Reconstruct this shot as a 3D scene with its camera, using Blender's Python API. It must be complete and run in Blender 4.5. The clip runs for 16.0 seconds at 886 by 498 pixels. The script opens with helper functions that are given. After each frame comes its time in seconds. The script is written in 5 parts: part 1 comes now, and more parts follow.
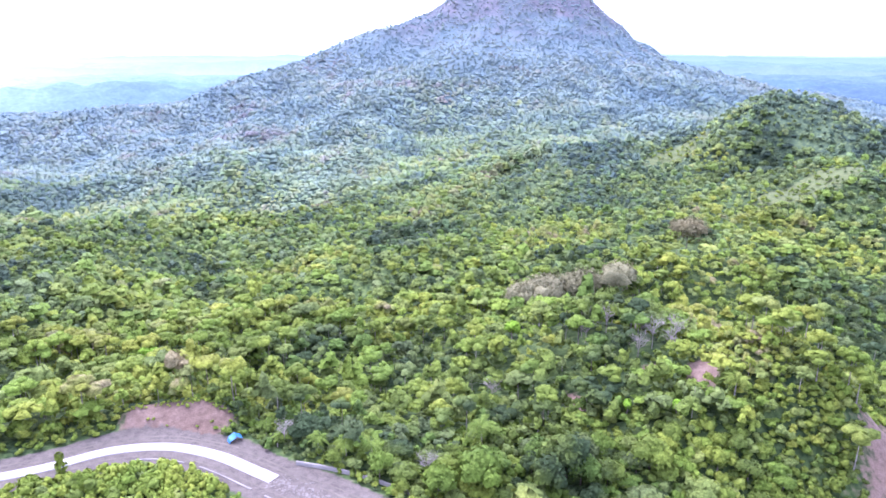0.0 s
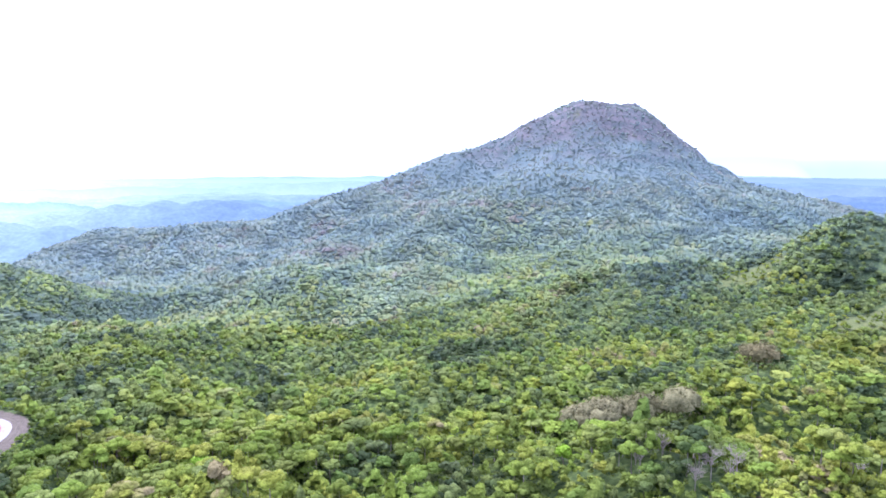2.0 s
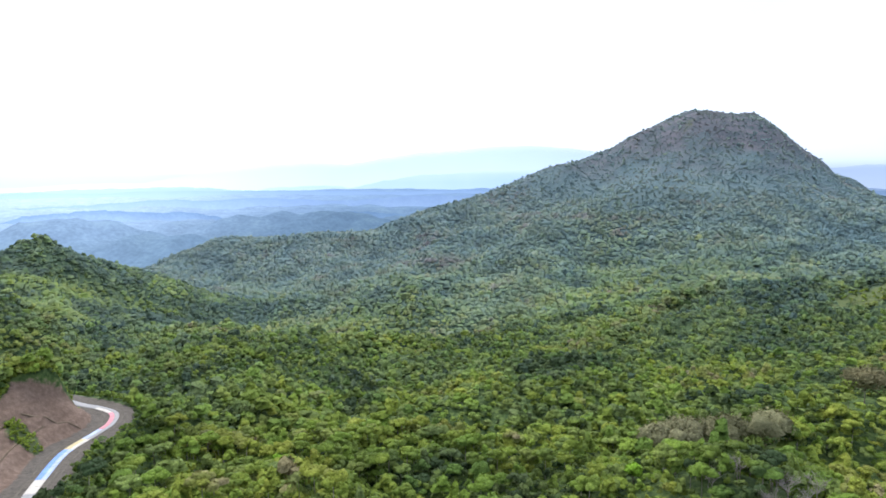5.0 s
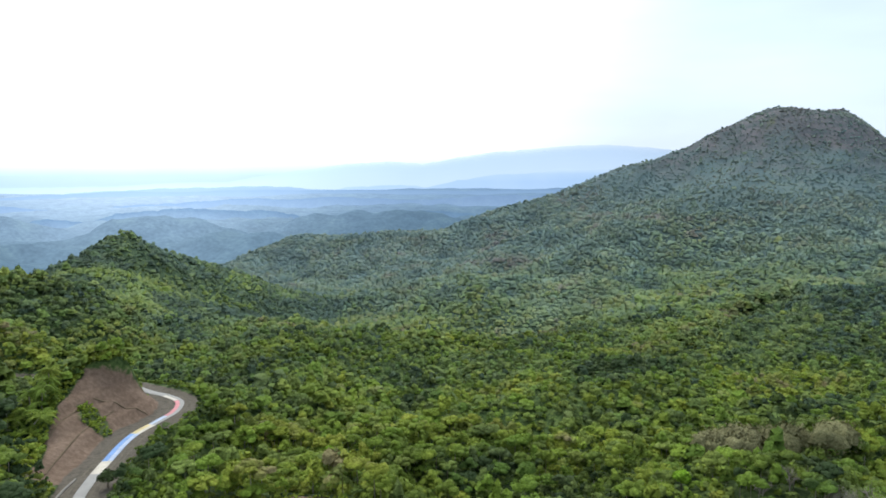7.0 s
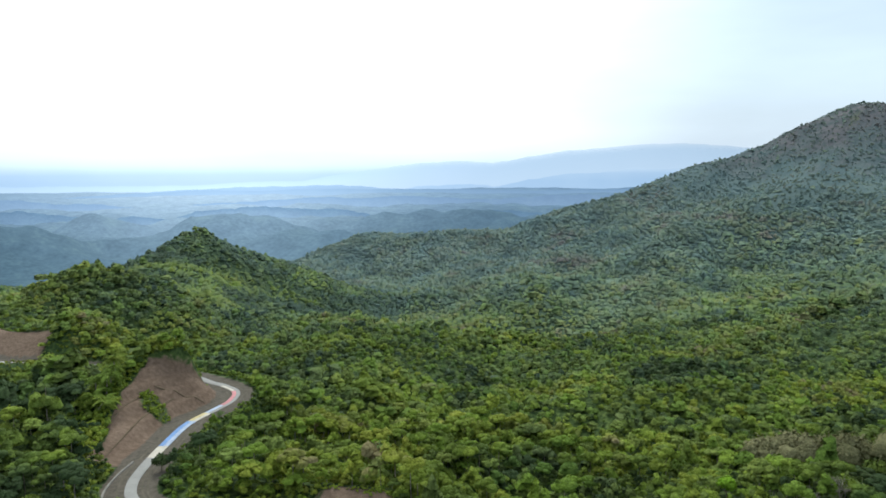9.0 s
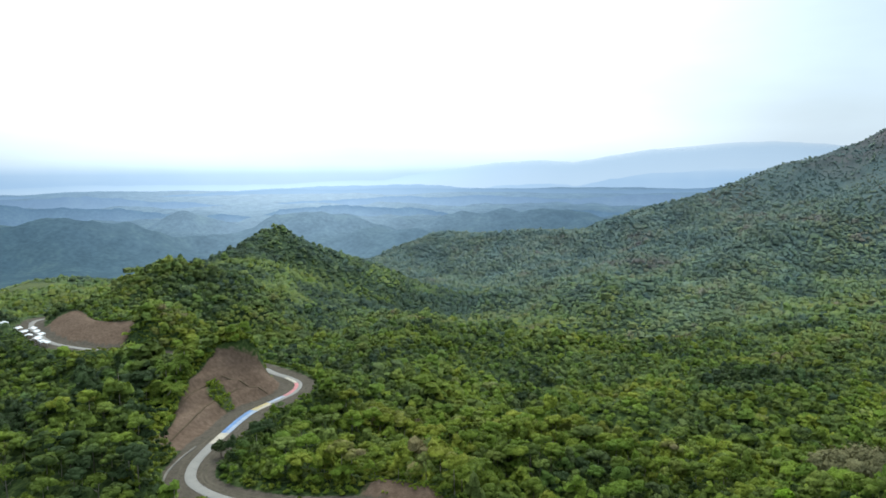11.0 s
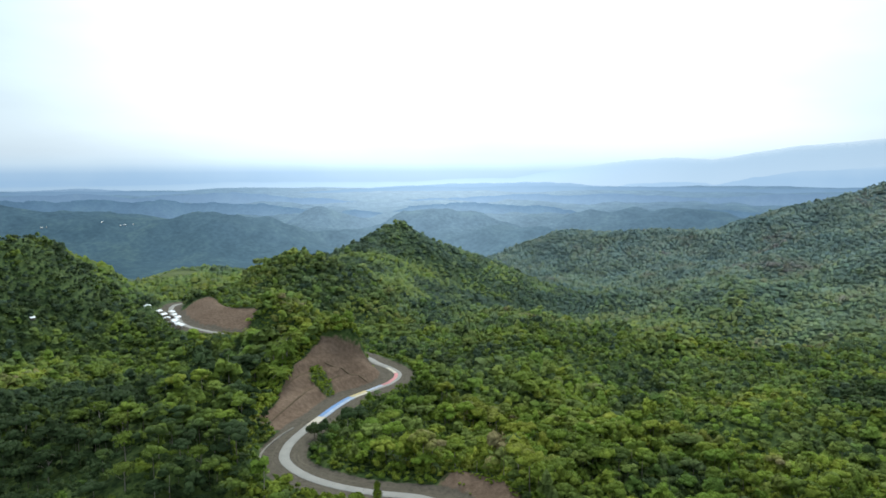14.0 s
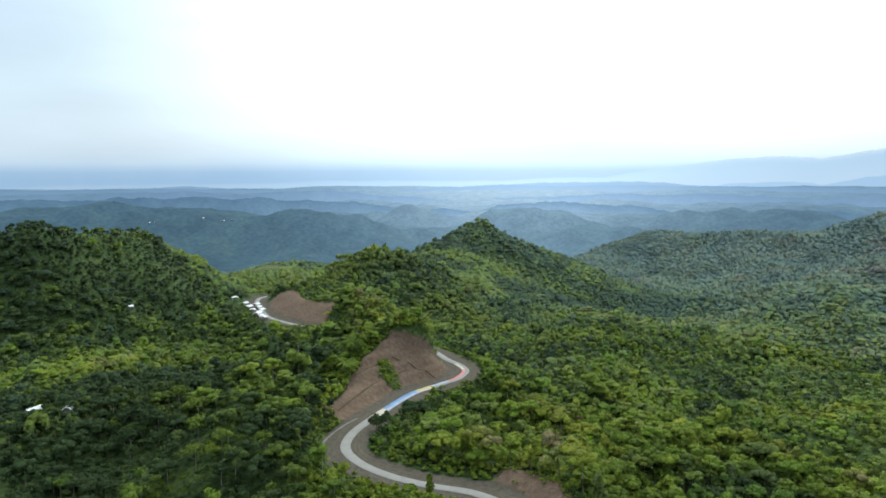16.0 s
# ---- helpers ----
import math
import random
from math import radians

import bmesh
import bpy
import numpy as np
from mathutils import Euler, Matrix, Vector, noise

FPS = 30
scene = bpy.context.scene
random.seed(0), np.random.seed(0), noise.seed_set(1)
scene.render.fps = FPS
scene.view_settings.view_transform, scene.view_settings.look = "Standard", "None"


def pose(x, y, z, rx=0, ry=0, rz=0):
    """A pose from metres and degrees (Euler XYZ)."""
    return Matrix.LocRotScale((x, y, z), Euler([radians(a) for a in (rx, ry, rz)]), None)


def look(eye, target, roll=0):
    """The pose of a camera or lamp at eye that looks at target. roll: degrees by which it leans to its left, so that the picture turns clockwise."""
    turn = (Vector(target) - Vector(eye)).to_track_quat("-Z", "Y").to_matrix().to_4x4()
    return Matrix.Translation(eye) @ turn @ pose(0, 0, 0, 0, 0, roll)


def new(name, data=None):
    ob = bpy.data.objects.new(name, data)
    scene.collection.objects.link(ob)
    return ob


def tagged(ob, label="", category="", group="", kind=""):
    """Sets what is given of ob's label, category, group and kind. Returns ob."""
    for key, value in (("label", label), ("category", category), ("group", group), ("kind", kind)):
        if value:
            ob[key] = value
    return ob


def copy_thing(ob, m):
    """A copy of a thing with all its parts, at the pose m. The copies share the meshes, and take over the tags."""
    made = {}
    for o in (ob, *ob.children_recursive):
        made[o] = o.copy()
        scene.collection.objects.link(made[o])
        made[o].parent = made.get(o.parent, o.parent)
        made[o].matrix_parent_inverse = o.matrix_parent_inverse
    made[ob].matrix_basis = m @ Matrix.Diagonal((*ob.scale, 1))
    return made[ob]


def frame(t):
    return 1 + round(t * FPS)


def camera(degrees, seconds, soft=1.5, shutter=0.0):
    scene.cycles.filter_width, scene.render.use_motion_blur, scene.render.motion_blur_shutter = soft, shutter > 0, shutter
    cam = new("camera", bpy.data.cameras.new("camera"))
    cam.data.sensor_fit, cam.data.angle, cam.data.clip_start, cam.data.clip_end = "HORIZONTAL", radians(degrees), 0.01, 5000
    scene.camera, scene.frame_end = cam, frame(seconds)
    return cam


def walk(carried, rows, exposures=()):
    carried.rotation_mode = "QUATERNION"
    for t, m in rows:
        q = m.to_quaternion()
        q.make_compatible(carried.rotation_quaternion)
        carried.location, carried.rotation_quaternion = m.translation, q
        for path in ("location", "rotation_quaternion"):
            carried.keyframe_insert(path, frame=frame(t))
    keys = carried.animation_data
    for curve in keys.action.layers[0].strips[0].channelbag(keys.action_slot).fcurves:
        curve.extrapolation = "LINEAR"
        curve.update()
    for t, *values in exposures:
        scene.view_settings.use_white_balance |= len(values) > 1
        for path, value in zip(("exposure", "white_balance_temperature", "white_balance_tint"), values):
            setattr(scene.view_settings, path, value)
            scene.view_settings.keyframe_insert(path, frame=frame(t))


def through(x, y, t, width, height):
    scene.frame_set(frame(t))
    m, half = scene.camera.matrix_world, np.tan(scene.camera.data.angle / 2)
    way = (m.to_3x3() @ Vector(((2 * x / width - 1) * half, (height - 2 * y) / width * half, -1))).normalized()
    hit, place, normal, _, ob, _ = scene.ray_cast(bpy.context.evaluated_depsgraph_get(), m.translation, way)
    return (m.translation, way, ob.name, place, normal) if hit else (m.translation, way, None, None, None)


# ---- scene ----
cam = camera(63.4, 16.0, soft=1.7)
METRES, EYE, TILT, LEAN, TURN = 85.0, 112.0, -16.6, 0.0, 0.0
ROWS = [
    (0.0, 0.0, 0.0, 0.0, 0.0, 0.0, -0.0),
    (0.5, 0.0304, -0.003, -0.0006, 1.76, 1.76, -0.52),
    (1.0, 0.0587, -0.0064, -0.0025, 3.29, 4.27, -0.98),
    (1.5, 0.0887, -0.0092, -0.0017, 4.69, 6.75, -1.37),
    (2.0, 0.1176, -0.0116, -0.0039, 6.03, 9.28, -1.73),
    (2.5, 0.147, -0.0131, -0.0093, 7.35, 10.2, -2.12),
    (3.0, 0.178, -0.0141, -0.0087, 8.7, 10.13, -2.45),
    (3.5, 0.2083, -0.0146, -0.009, 10.07, 10.07, -2.81),
    (4.0, 0.2385, -0.0142, -0.011, 11.53, 10.01, -3.21),
    (4.5, 0.2684, -0.0129, -0.0085, 13.11, 9.89, -3.66),
    (5.0, 0.2988, -0.0103, -0.0099, 14.7, 9.82, -4.11),
    (7.5, 0.4495, 0.0208, -0.0046, 21.9, 9.13, -6.12),
    (8.0, 0.4785, 0.029, -0.004, 23.22, 8.98, -6.46),
    (8.5, 0.5091, 0.0378, -0.0029, 24.62, 8.8, -6.83),
    (11.0, 0.6557, 0.1, 0.008, 32.38, 7.68, -8.8),
    (11.5, 0.6841, 0.1149, 0.0111, 34.0, 7.41, -9.19),
    (12.0, 0.7119, 0.13, 0.0145, 35.65, 7.11, -9.58),
    (12.5, 0.739, 0.147, 0.0183, 37.4, 6.78, -9.99),
    (13.0, 0.7659, 0.1638, 0.0209, 39.21, 6.44, -10.42),
    (13.5, 0.7911, 0.181, 0.0244, 40.92, 6.09, -10.8),
    (14.0, 0.817, 0.1999, 0.0291, 42.72, 5.7, -11.2),
    (14.5, 0.8427, 0.2205, 0.0319, 44.53, 5.33, -11.56),
    (15.0, 0.8677, 0.2414, 0.0356, 46.34, 4.94, -11.93),
    (15.5, 0.892, 0.2632, 0.0395, 48.15, 4.54, -12.3),
    (16.0, 0.9167, 0.2857, 0.0444, 49.98, 4.12, -12.66),
]
EXPOSURES = [(0.0, 2.66, 5070, 45), (1.0, 2.53, 5130, 43), (2.0, 2.29, 5270, 36), (3.0, 1.94, 5420, 27), (4.0, 1.66, 5480, 20), (5.0, 1.39, 5620, 16), (6.5, 1.10, 5900, 9), (8.0, 0.88, 5900, 4), (11.0, 0.78, 5900, 1), (13.0, 0.75, 5900, 0), (16.0, 0.75, 5900, 0)]
walk(cam, [(t, pose(0, 0, EYE, TILT, LEAN, TURN) @ pose(METRES * x, METRES * y, METRES * z, 90 + pitch, roll, yaw)) for t, x, y, z, yaw, pitch, roll in ROWS], EXPOSURES)

# ---- world and sun: bright overcast with a veiled sun ----
SUN_ELEVATION, SUN_AZIMUTH = 54.0, 42.0     # azimuth in degrees to the left of +y
world = bpy.data.worlds.new("sky")
scene.world = world
world.use_nodes = True
wn, wl = world.node_tree.nodes, world.node_tree.links
wn.clear()
w_out = wn.new("ShaderNodeOutputWorld")
w_bg = wn.new("ShaderNodeBackground")
w_sky = wn.new("ShaderNodeTexSky")
w_sky.sky_type, w_sky.sun_disc = "NISHITA", False
w_sky.sun_elevation, w_sky.sun_rotation = radians(SUN_ELEVATION), radians(-SUN_AZIMUTH)
w_sky.dust_density, w_sky.air_density = 3.0, 1.2
w_scale = wn.new("ShaderNodeVectorMath")
w_scale.operation = "SCALE"
w_scale.inputs["Scale"].default_value = 0.09
wl.new(w_sky.outputs["Color"], w_scale.inputs[0])
w_tc = wn.new("ShaderNodeTexCoord")
w_sep = wn.new("ShaderNodeSeparateXYZ")
wl.new(w_tc.outputs["Generated"], w_sep.inputs[0])
w_ramp = wn.new("ShaderNodeValToRGB")
cr = w_ramp.color_ramp
cr.elements[0].position, cr.elements[0].color = 0.0, (0.66, 0.76, 0.88, 1)
cr.elements[1].position, cr.elements[1].color = 1.0, (0.86, 0.93, 1.02, 1)
for p, c in ((0.015, (0.78, 0.86, 0.95, 1)), (0.05, (0.95, 0.97, 1.03, 1)), (0.16, (1.05, 1.05, 1.06, 1)), (0.4, (0.98, 1.0, 1.04, 1))):
    e = cr.elements.new(p)
    e.color = c
wl.new(w_sep.outputs["Z"], w_ramp.inputs[0])
w_side = wn.new("ShaderNodeValToRGB")          # the same sky away from the veiled sun: greyer and bluer low down
cr = w_side.color_ramp
cr.elements[0].position, cr.elements[0].color = 0.0, (0.50, 0.585, 0.69, 1)
cr.elements[1].position, cr.elements[1].color = 1.0, (0.86, 0.93, 1.02, 1)
for p, c in ((0.02, (0.54, 0.60, 0.69, 1)), (0.08, (0.52, 0.575, 0.655, 1)), (0.3, (0.54, 0.59, 0.67, 1)), (0.6, (0.85, 0.90, 0.96, 1))):
    cr.elements.new(p).color = c
wl.new(w_sep.outputs["Z"], w_side.inputs[0])
w_dot = wn.new("ShaderNodeVectorMath")
w_dot.operation = "DOT_PRODUCT"
w_dot.inputs[1].default_value = (-math.sin(radians(SUN_AZIMUTH)) * 0.94, math.cos(radians(SUN_AZIMUTH)) * 0.94, 0.34)
wl.new(w_tc.outputs["Generated"], w_dot.inputs[0])
w_glow = wn.new("ShaderNodeMapRange")
w_glow.interpolation_type = "SMOOTHSTEP"
w_glow.inputs["From Min"].default_value, w_glow.inputs["From Max"].default_value = 0.76, 1.0
wl.new(w_dot.outputs["Value"], w_glow.inputs["Value"])
w_veil = wn.new("ShaderNodeMix")
w_veil.data_type = "RGBA"
wl.new(w_glow.outputs[0], w_veil.inputs[0])
wl.new(w_side.outputs["Color"], w_veil.inputs[6])
wl.new(w_ramp.outputs["Color"], w_veil.inputs[7])
w_noise = wn.new("ShaderNodeTexNoise")
w_noise.inputs["Scale"].default_value, w_noise.inputs["Detail"].default_value = 3.0, 5.0
w_map = wn.new("ShaderNodeMapping")
w_map.inputs["Scale"].default_value = (1, 1, 4)
wl.new(w_tc.outputs["Generated"], w_map.inputs[0])
wl.new(w_map.outputs[0], w_noise.inputs["Vector"])
w_cloud = wn.new("ShaderNodeMapRange")
w_cloud.inputs["From Min"].default_value, w_cloud.inputs["From Max"].default_value = 0.3, 0.7
w_cloud.inputs["To Min"].default_value, w_cloud.inputs["To Max"].default_value = 0.88, 1.06
wl.new(w_noise.outputs["Fac"], w_cloud.inputs["Value"])
w_mul = wn.new("ShaderNodeVectorMath")
w_mul.operation = "SCALE"
wl.new(w_veil.outputs[2], w_mul.inputs[0])
wl.new(w_cloud.outputs[0], w_mul.inputs["Scale"])
w_mix = wn.new("ShaderNodeMix")
w_mix.data_type = "RGBA"
w_mix.inputs[0].default_value = 0.78
wl.new(w_scale.outputs[0], w_mix.inputs[6])
wl.new(w_mul.outputs[0], w_mix.inputs[7])
wl.new(w_mix.outputs[2], w_bg.inputs["Color"])
w_bg.inputs["Strength"].default_value = 0.92
wl.new(w_bg.outputs[0], w_out.inputs["Surface"])

sun = new("sun", bpy.data.lights.new("sun", "SUN"))
sun.data.energy, sun.data.angle, sun.data.color = 1.4, radians(30), (1.0, 0.95, 0.84)
sd = Vector((-math.sin(radians(SUN_AZIMUTH)) * math.cos(radians(SUN_ELEVATION)), math.cos(radians(SUN_AZIMUTH)) * math.cos(radians(SUN_ELEVATION)), math.sin(radians(SUN_ELEVATION))))
sun.matrix_world = look(sd * 500, (0, 0, 0))

# ---- materials ----


def material(name, rough=0.8, spec=0.3):
    m = bpy.data.materials.new(name)
    m.use_nodes = True
    b = m.node_tree.nodes["Principled BSDF"]
    b.inputs["Roughness"].default_value = rough
    b.inputs["Specular IOR Level"].default_value = spec
    return m, m.node_tree.nodes, m.node_tree.links, b


def noise_node(n, l, scale, detail=4.0, space="world"):
    tex = n.new("ShaderNodeTexNoise")
    tex.inputs["Scale"].default_value, tex.inputs["Detail"].default_value = scale, detail
    if space == "world":
        g = n.new("ShaderNodeNewGeometry")
        l.new(g.outputs["Position"], tex.inputs["Vector"])
    else:
        t = n.new("ShaderNodeTexCoord")
        l.new(t.outputs["Object"], tex.inputs["Vector"])
    return tex.outputs["Fac"]


def ramp_node(n, l, source, stops):
    r = n.new("ShaderNodeValToRGB")
    els = r.color_ramp.elements
    els[0].position, els[0].color = stops[0][0], (*stops[0][1], 1)
    els[1].position, els[1].color = stops[-1][0], (*stops[-1][1], 1)
    for p, c in stops[1:-1]:
        els.new(p).color = (*c, 1)
    l.new(source, r.inputs[0])
    return r.outputs["Color"]


def mix_node(n, l, fac, a, b, blend="MIX"):
    m = n.new("ShaderNodeMix")
    m.data_type, m.blend_type = "RGBA", blend
    for sock, v in ((m.inputs[0], fac), (m.inputs[6], a), (m.inputs[7], b)):
        if hasattr(v, "links"):
            l.new(v, sock)
        elif isinstance(v, tuple):
            sock.default_value = (*v, 1)
        else:
            sock.default_value = v
    return m.outputs[2]


def math_node(n, l, op, a, b=0.0):
    m = n.new("ShaderNodeMath")
    m.operation = op
    for sock, v in ((m.inputs[0], a), (m.inputs[1], b)):
        if hasattr(v, "links"):
            l.new(v, sock)
        else:
            sock.default_value = v
    return m.outputs[0]


def bump(n, l, b, height, strength, distance):
    k = n.new("ShaderNodeBump")
    k.inputs["Strength"].default_value, k.inputs["Distance"].default_value = strength, distance
    l.new(height, k.inputs["Height"])
    l.new(k.outputs[0], b.inputs["Normal"])


def plain(name, colour, rough=0.7, spec=0.3, vary=0.25, scale=2.0, metal=0.0):
    """A surface of one colour with blotches at two sizes."""
    m, n, l, b = material(name, rough, spec)
    big = noise_node(n, l, scale * 0.2, 3.0)
    fine = noise_node(n, l, scale * 3.0, 5.0)
    f = math_node(n, l, "ADD", math_node(n, l, "MULTIPLY", big, 0.6), math_node(n, l, "MULTIPLY", fine, 0.4))
    dark = tuple(c * (1 - vary) for c in colour)
    light = tuple(min(1, c * (1 + vary)) for c in colour)
    l.new(ramp_node(n, l, f, [(0.3, dark), (0.7, light)]), b.inputs["Base Color"])
    bump(n, l, b, fine, 0.3, 0.05)
    b.inputs["Metallic"].default_value = metal
    return m


def foliage(name, stops, upper=None, through=0.16, patch=0.012, gap_shade=0.5, relief=0.9):
    """Leaves: a hue for each tree (its tint), shifted by stands of trees and by single clumps; upper: greens with
    distance haze put in.
    """
    m, n, l, b = material(name, 0.75, 0.06)
    at = n.new("ShaderNodeAttribute")
    at.attribute_name = "tint"
    info = n.new("ShaderNodeObjectInfo")
    geo = n.new("ShaderNodeNewGeometry")
    stand = noise_node(n, l, patch, 3.0)
    f = math_node(n, l, "ADD", at.outputs["Fac"], math_node(n, l, "MULTIPLY", math_node(n, l, "SUBTRACT", info.outputs["Random"], 0.5), 0.2))
    f = math_node(n, l, "ADD", math_node(n, l, "ADD", math_node(n, l, "MULTIPLY", f, 0.58), 0.07), math_node(n, l, "MULTIPLY", math_node(n, l, "SUBTRACT", stand, 0.5), 2.3))
    f = math_node(n, l, "ADD", f, math_node(n, l, "MULTIPLY", math_node(n, l, "SUBTRACT", noise_node(n, l, patch * 4, 2.0), 0.47), 0.7))
    f = math_node(n, l, "ADD", f, math_node(n, l, "MULTIPLY", geo.outputs["Random Per Island"], 0.05))
    col = ramp_node(n, l, f, stops)
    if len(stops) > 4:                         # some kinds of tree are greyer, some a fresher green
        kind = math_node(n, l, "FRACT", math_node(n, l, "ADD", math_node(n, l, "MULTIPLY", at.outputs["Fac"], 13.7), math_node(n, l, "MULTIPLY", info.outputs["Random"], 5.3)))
        light_kinds = n.new("ShaderNodeMapRange")      # not among the stands darkened for shade
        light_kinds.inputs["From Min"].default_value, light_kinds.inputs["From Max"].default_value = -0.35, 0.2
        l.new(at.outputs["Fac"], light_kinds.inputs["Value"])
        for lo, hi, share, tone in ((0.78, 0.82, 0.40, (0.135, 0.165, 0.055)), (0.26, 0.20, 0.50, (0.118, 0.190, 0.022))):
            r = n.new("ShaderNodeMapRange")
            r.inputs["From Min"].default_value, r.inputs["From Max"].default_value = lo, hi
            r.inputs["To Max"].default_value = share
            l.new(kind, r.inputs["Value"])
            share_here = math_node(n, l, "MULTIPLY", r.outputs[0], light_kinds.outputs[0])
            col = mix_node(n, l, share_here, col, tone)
    # blue-grey distance haze mixed into the leaf colour
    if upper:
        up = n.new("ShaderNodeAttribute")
        up.attribute_name = "hazed"
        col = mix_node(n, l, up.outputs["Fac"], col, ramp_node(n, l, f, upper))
    speck = n.new("ShaderNodeMapRange")        # leaf clusters, and the shade of the gaps between them put into the colour
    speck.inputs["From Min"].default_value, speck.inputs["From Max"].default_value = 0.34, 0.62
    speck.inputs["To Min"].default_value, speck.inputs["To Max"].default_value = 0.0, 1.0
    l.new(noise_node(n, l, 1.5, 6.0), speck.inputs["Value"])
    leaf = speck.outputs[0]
    vary = math_node(n, l, "ADD", math_node(n, l, "MULTIPLY", geo.outputs["Random Per Island"], 0.12), math_node(n, l, "ADD", math_node(n, l, "MULTIPLY", leaf, gap_shade), 0.85 - gap_shade / 2))
    wide = n.new("ShaderNodeMapRange")         # stands of darker and of paler kinds
    wide.inputs["From Min"].default_value, wide.inputs["From Max"].default_value = 0.32, 0.68
    wide.inputs["To Min"].default_value, wide.inputs["To Max"].default_value = 0.74, 1.24
    l.new(noise_node(n, l, 0.021, 3.0), wide.inputs["Value"])
    vary = math_node(n, l, "MULTIPLY", vary, wide.outputs[0])
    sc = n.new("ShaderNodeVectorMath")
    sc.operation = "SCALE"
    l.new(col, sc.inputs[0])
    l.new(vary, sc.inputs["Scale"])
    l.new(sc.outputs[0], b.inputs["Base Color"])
    bump(n, l, b, noise_node(n, l, 1.3, 5.0), relief, 0.6)
    tr = n.new("ShaderNodeBsdfTranslucent")
    l.new(sc.outputs[0], tr.inputs["Color"])
    mx = n.new("ShaderNodeMixShader")
    mx.inputs[0].default_value = through
    l.new(b.outputs[0], mx.inputs[1])
    l.new(tr.outputs[0], mx.inputs[2])
    l.new(mx.outputs[0], n["Material Output"].inputs["Surface"])
    return m


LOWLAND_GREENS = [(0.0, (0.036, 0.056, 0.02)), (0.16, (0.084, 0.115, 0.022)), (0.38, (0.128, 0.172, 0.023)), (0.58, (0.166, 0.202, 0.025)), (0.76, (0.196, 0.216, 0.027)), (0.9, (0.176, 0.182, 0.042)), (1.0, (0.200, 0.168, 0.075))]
# leaf colours with the blue-grey of distance haze painted in
HAZED_GREENS = [(0.0, (0.100, 0.150, 0.148)), (0.3, (0.124, 0.172, 0.154)), (0.6, (0.146, 0.188, 0.150)), (0.82, (0.144, 0.162, 0.138)), (1.0, (0.142, 0.140, 0.132))]
M_leaf = foliage("broad leaves", LOWLAND_GREENS, HAZED_GREENS)
M_hillleaf = foliage("hazed leaves", LOWLAND_GREENS, HAZED_GREENS, 0.08, 0.012, 0.2, 0.3)
M_lime = foliage("lime green leaves", [(0.0, (0.17, 0.30, 0.02)), (1.0, (0.24, 0.36, 0.03))])
M_palm = foliage("palm fronds", [(0.0, (0.12, 0.17, 0.025)), (0.6, (0.21, 0.23, 0.035)), (1.0, (0.28, 0.24, 0.05))])
M_red = foliage("rusty red leaves", [(0.0, (0.15, 0.055, 0.035)), (1.0, (0.22, 0.08, 0.045))])
M_brownleaf = foliage("brown drying leaves", [(0.0, (0.12, 0.115, 0.05)), (1.0, (0.21, 0.155, 0.075))])
M_dry = foliage("pale drying leaves", [(0.0, (0.185, 0.175, 0.08)), (1.0, (0.24, 0.215, 0.115))])
M_vine = foliage("yellow green creepers", [(0.0, (0.12, 0.17, 0.02)), (1.0, (0.23, 0.26, 0.03))])
M_bark = plain("grey bark", (0.16, 0.13, 0.10), 0.9, 0.1, 0.35, 3.0)
M_pale = plain("pale bleached bark", (0.235, 0.205, 0.165), 0.9, 0.1, 0.25, 3.0)
M_concrete = plain("new concrete", (0.25, 0.235, 0.21), 0.85, 0.2, 0.12, 1.2)
M_kerb = plain("weathered concrete", (0.20, 0.18, 0.15), 0.9, 0.2, 0.35, 1.5)
M_tarp = plain("blue tarpaulin", (0.025, 0.13, 0.29), 0.4, 0.4, 0.2, 2.0)
M_white = plain("white sheet", (0.62, 0.63, 0.64), 0.5, 0.4, 0.1, 1.0)
M_roof = plain("grey metal roofing", (0.45, 0.47, 0.48), 0.4, 0.5, 0.2, 1.0)
M_wood = plain("rough timber", (0.22, 0.15, 0.10), 0.85, 0.2, 0.3, 4.0)
M_rubble = plain("pale broken concrete", (0.135, 0.118, 0.092), 0.95, 0.1, 0.3, 2.5)
M_track = plain("packed pale gravel", (0.098, 0.084, 0.060), 0.95, 0.1, 0.35, 1.2)
M_drain = plain("pale dug earth", (0.120, 0.088, 0.055), 0.95, 0.1, 0.3, 1.5)
M_blue = plain("blue road paint", (0.13, 0.22, 0.40), 0.7, 0.3, 0.22, 1.6)
M_paleblue = plain("pale blue road paint", (0.30, 0.34, 0.42), 0.7, 0.3, 0.2, 1.6)
M_yellow = plain("yellow road paint", (0.42, 0.33, 0.15), 0.7, 0.3, 0.2, 1.6)
M_pink = plain("red road paint", (0.42, 0.16, 0.16), 0.7, 0.3, 0.3, 1.6)
M_cream = plain("cream road paint", (0.42, 0.37, 0.29), 0.7, 0.3, 0.15, 1.6)


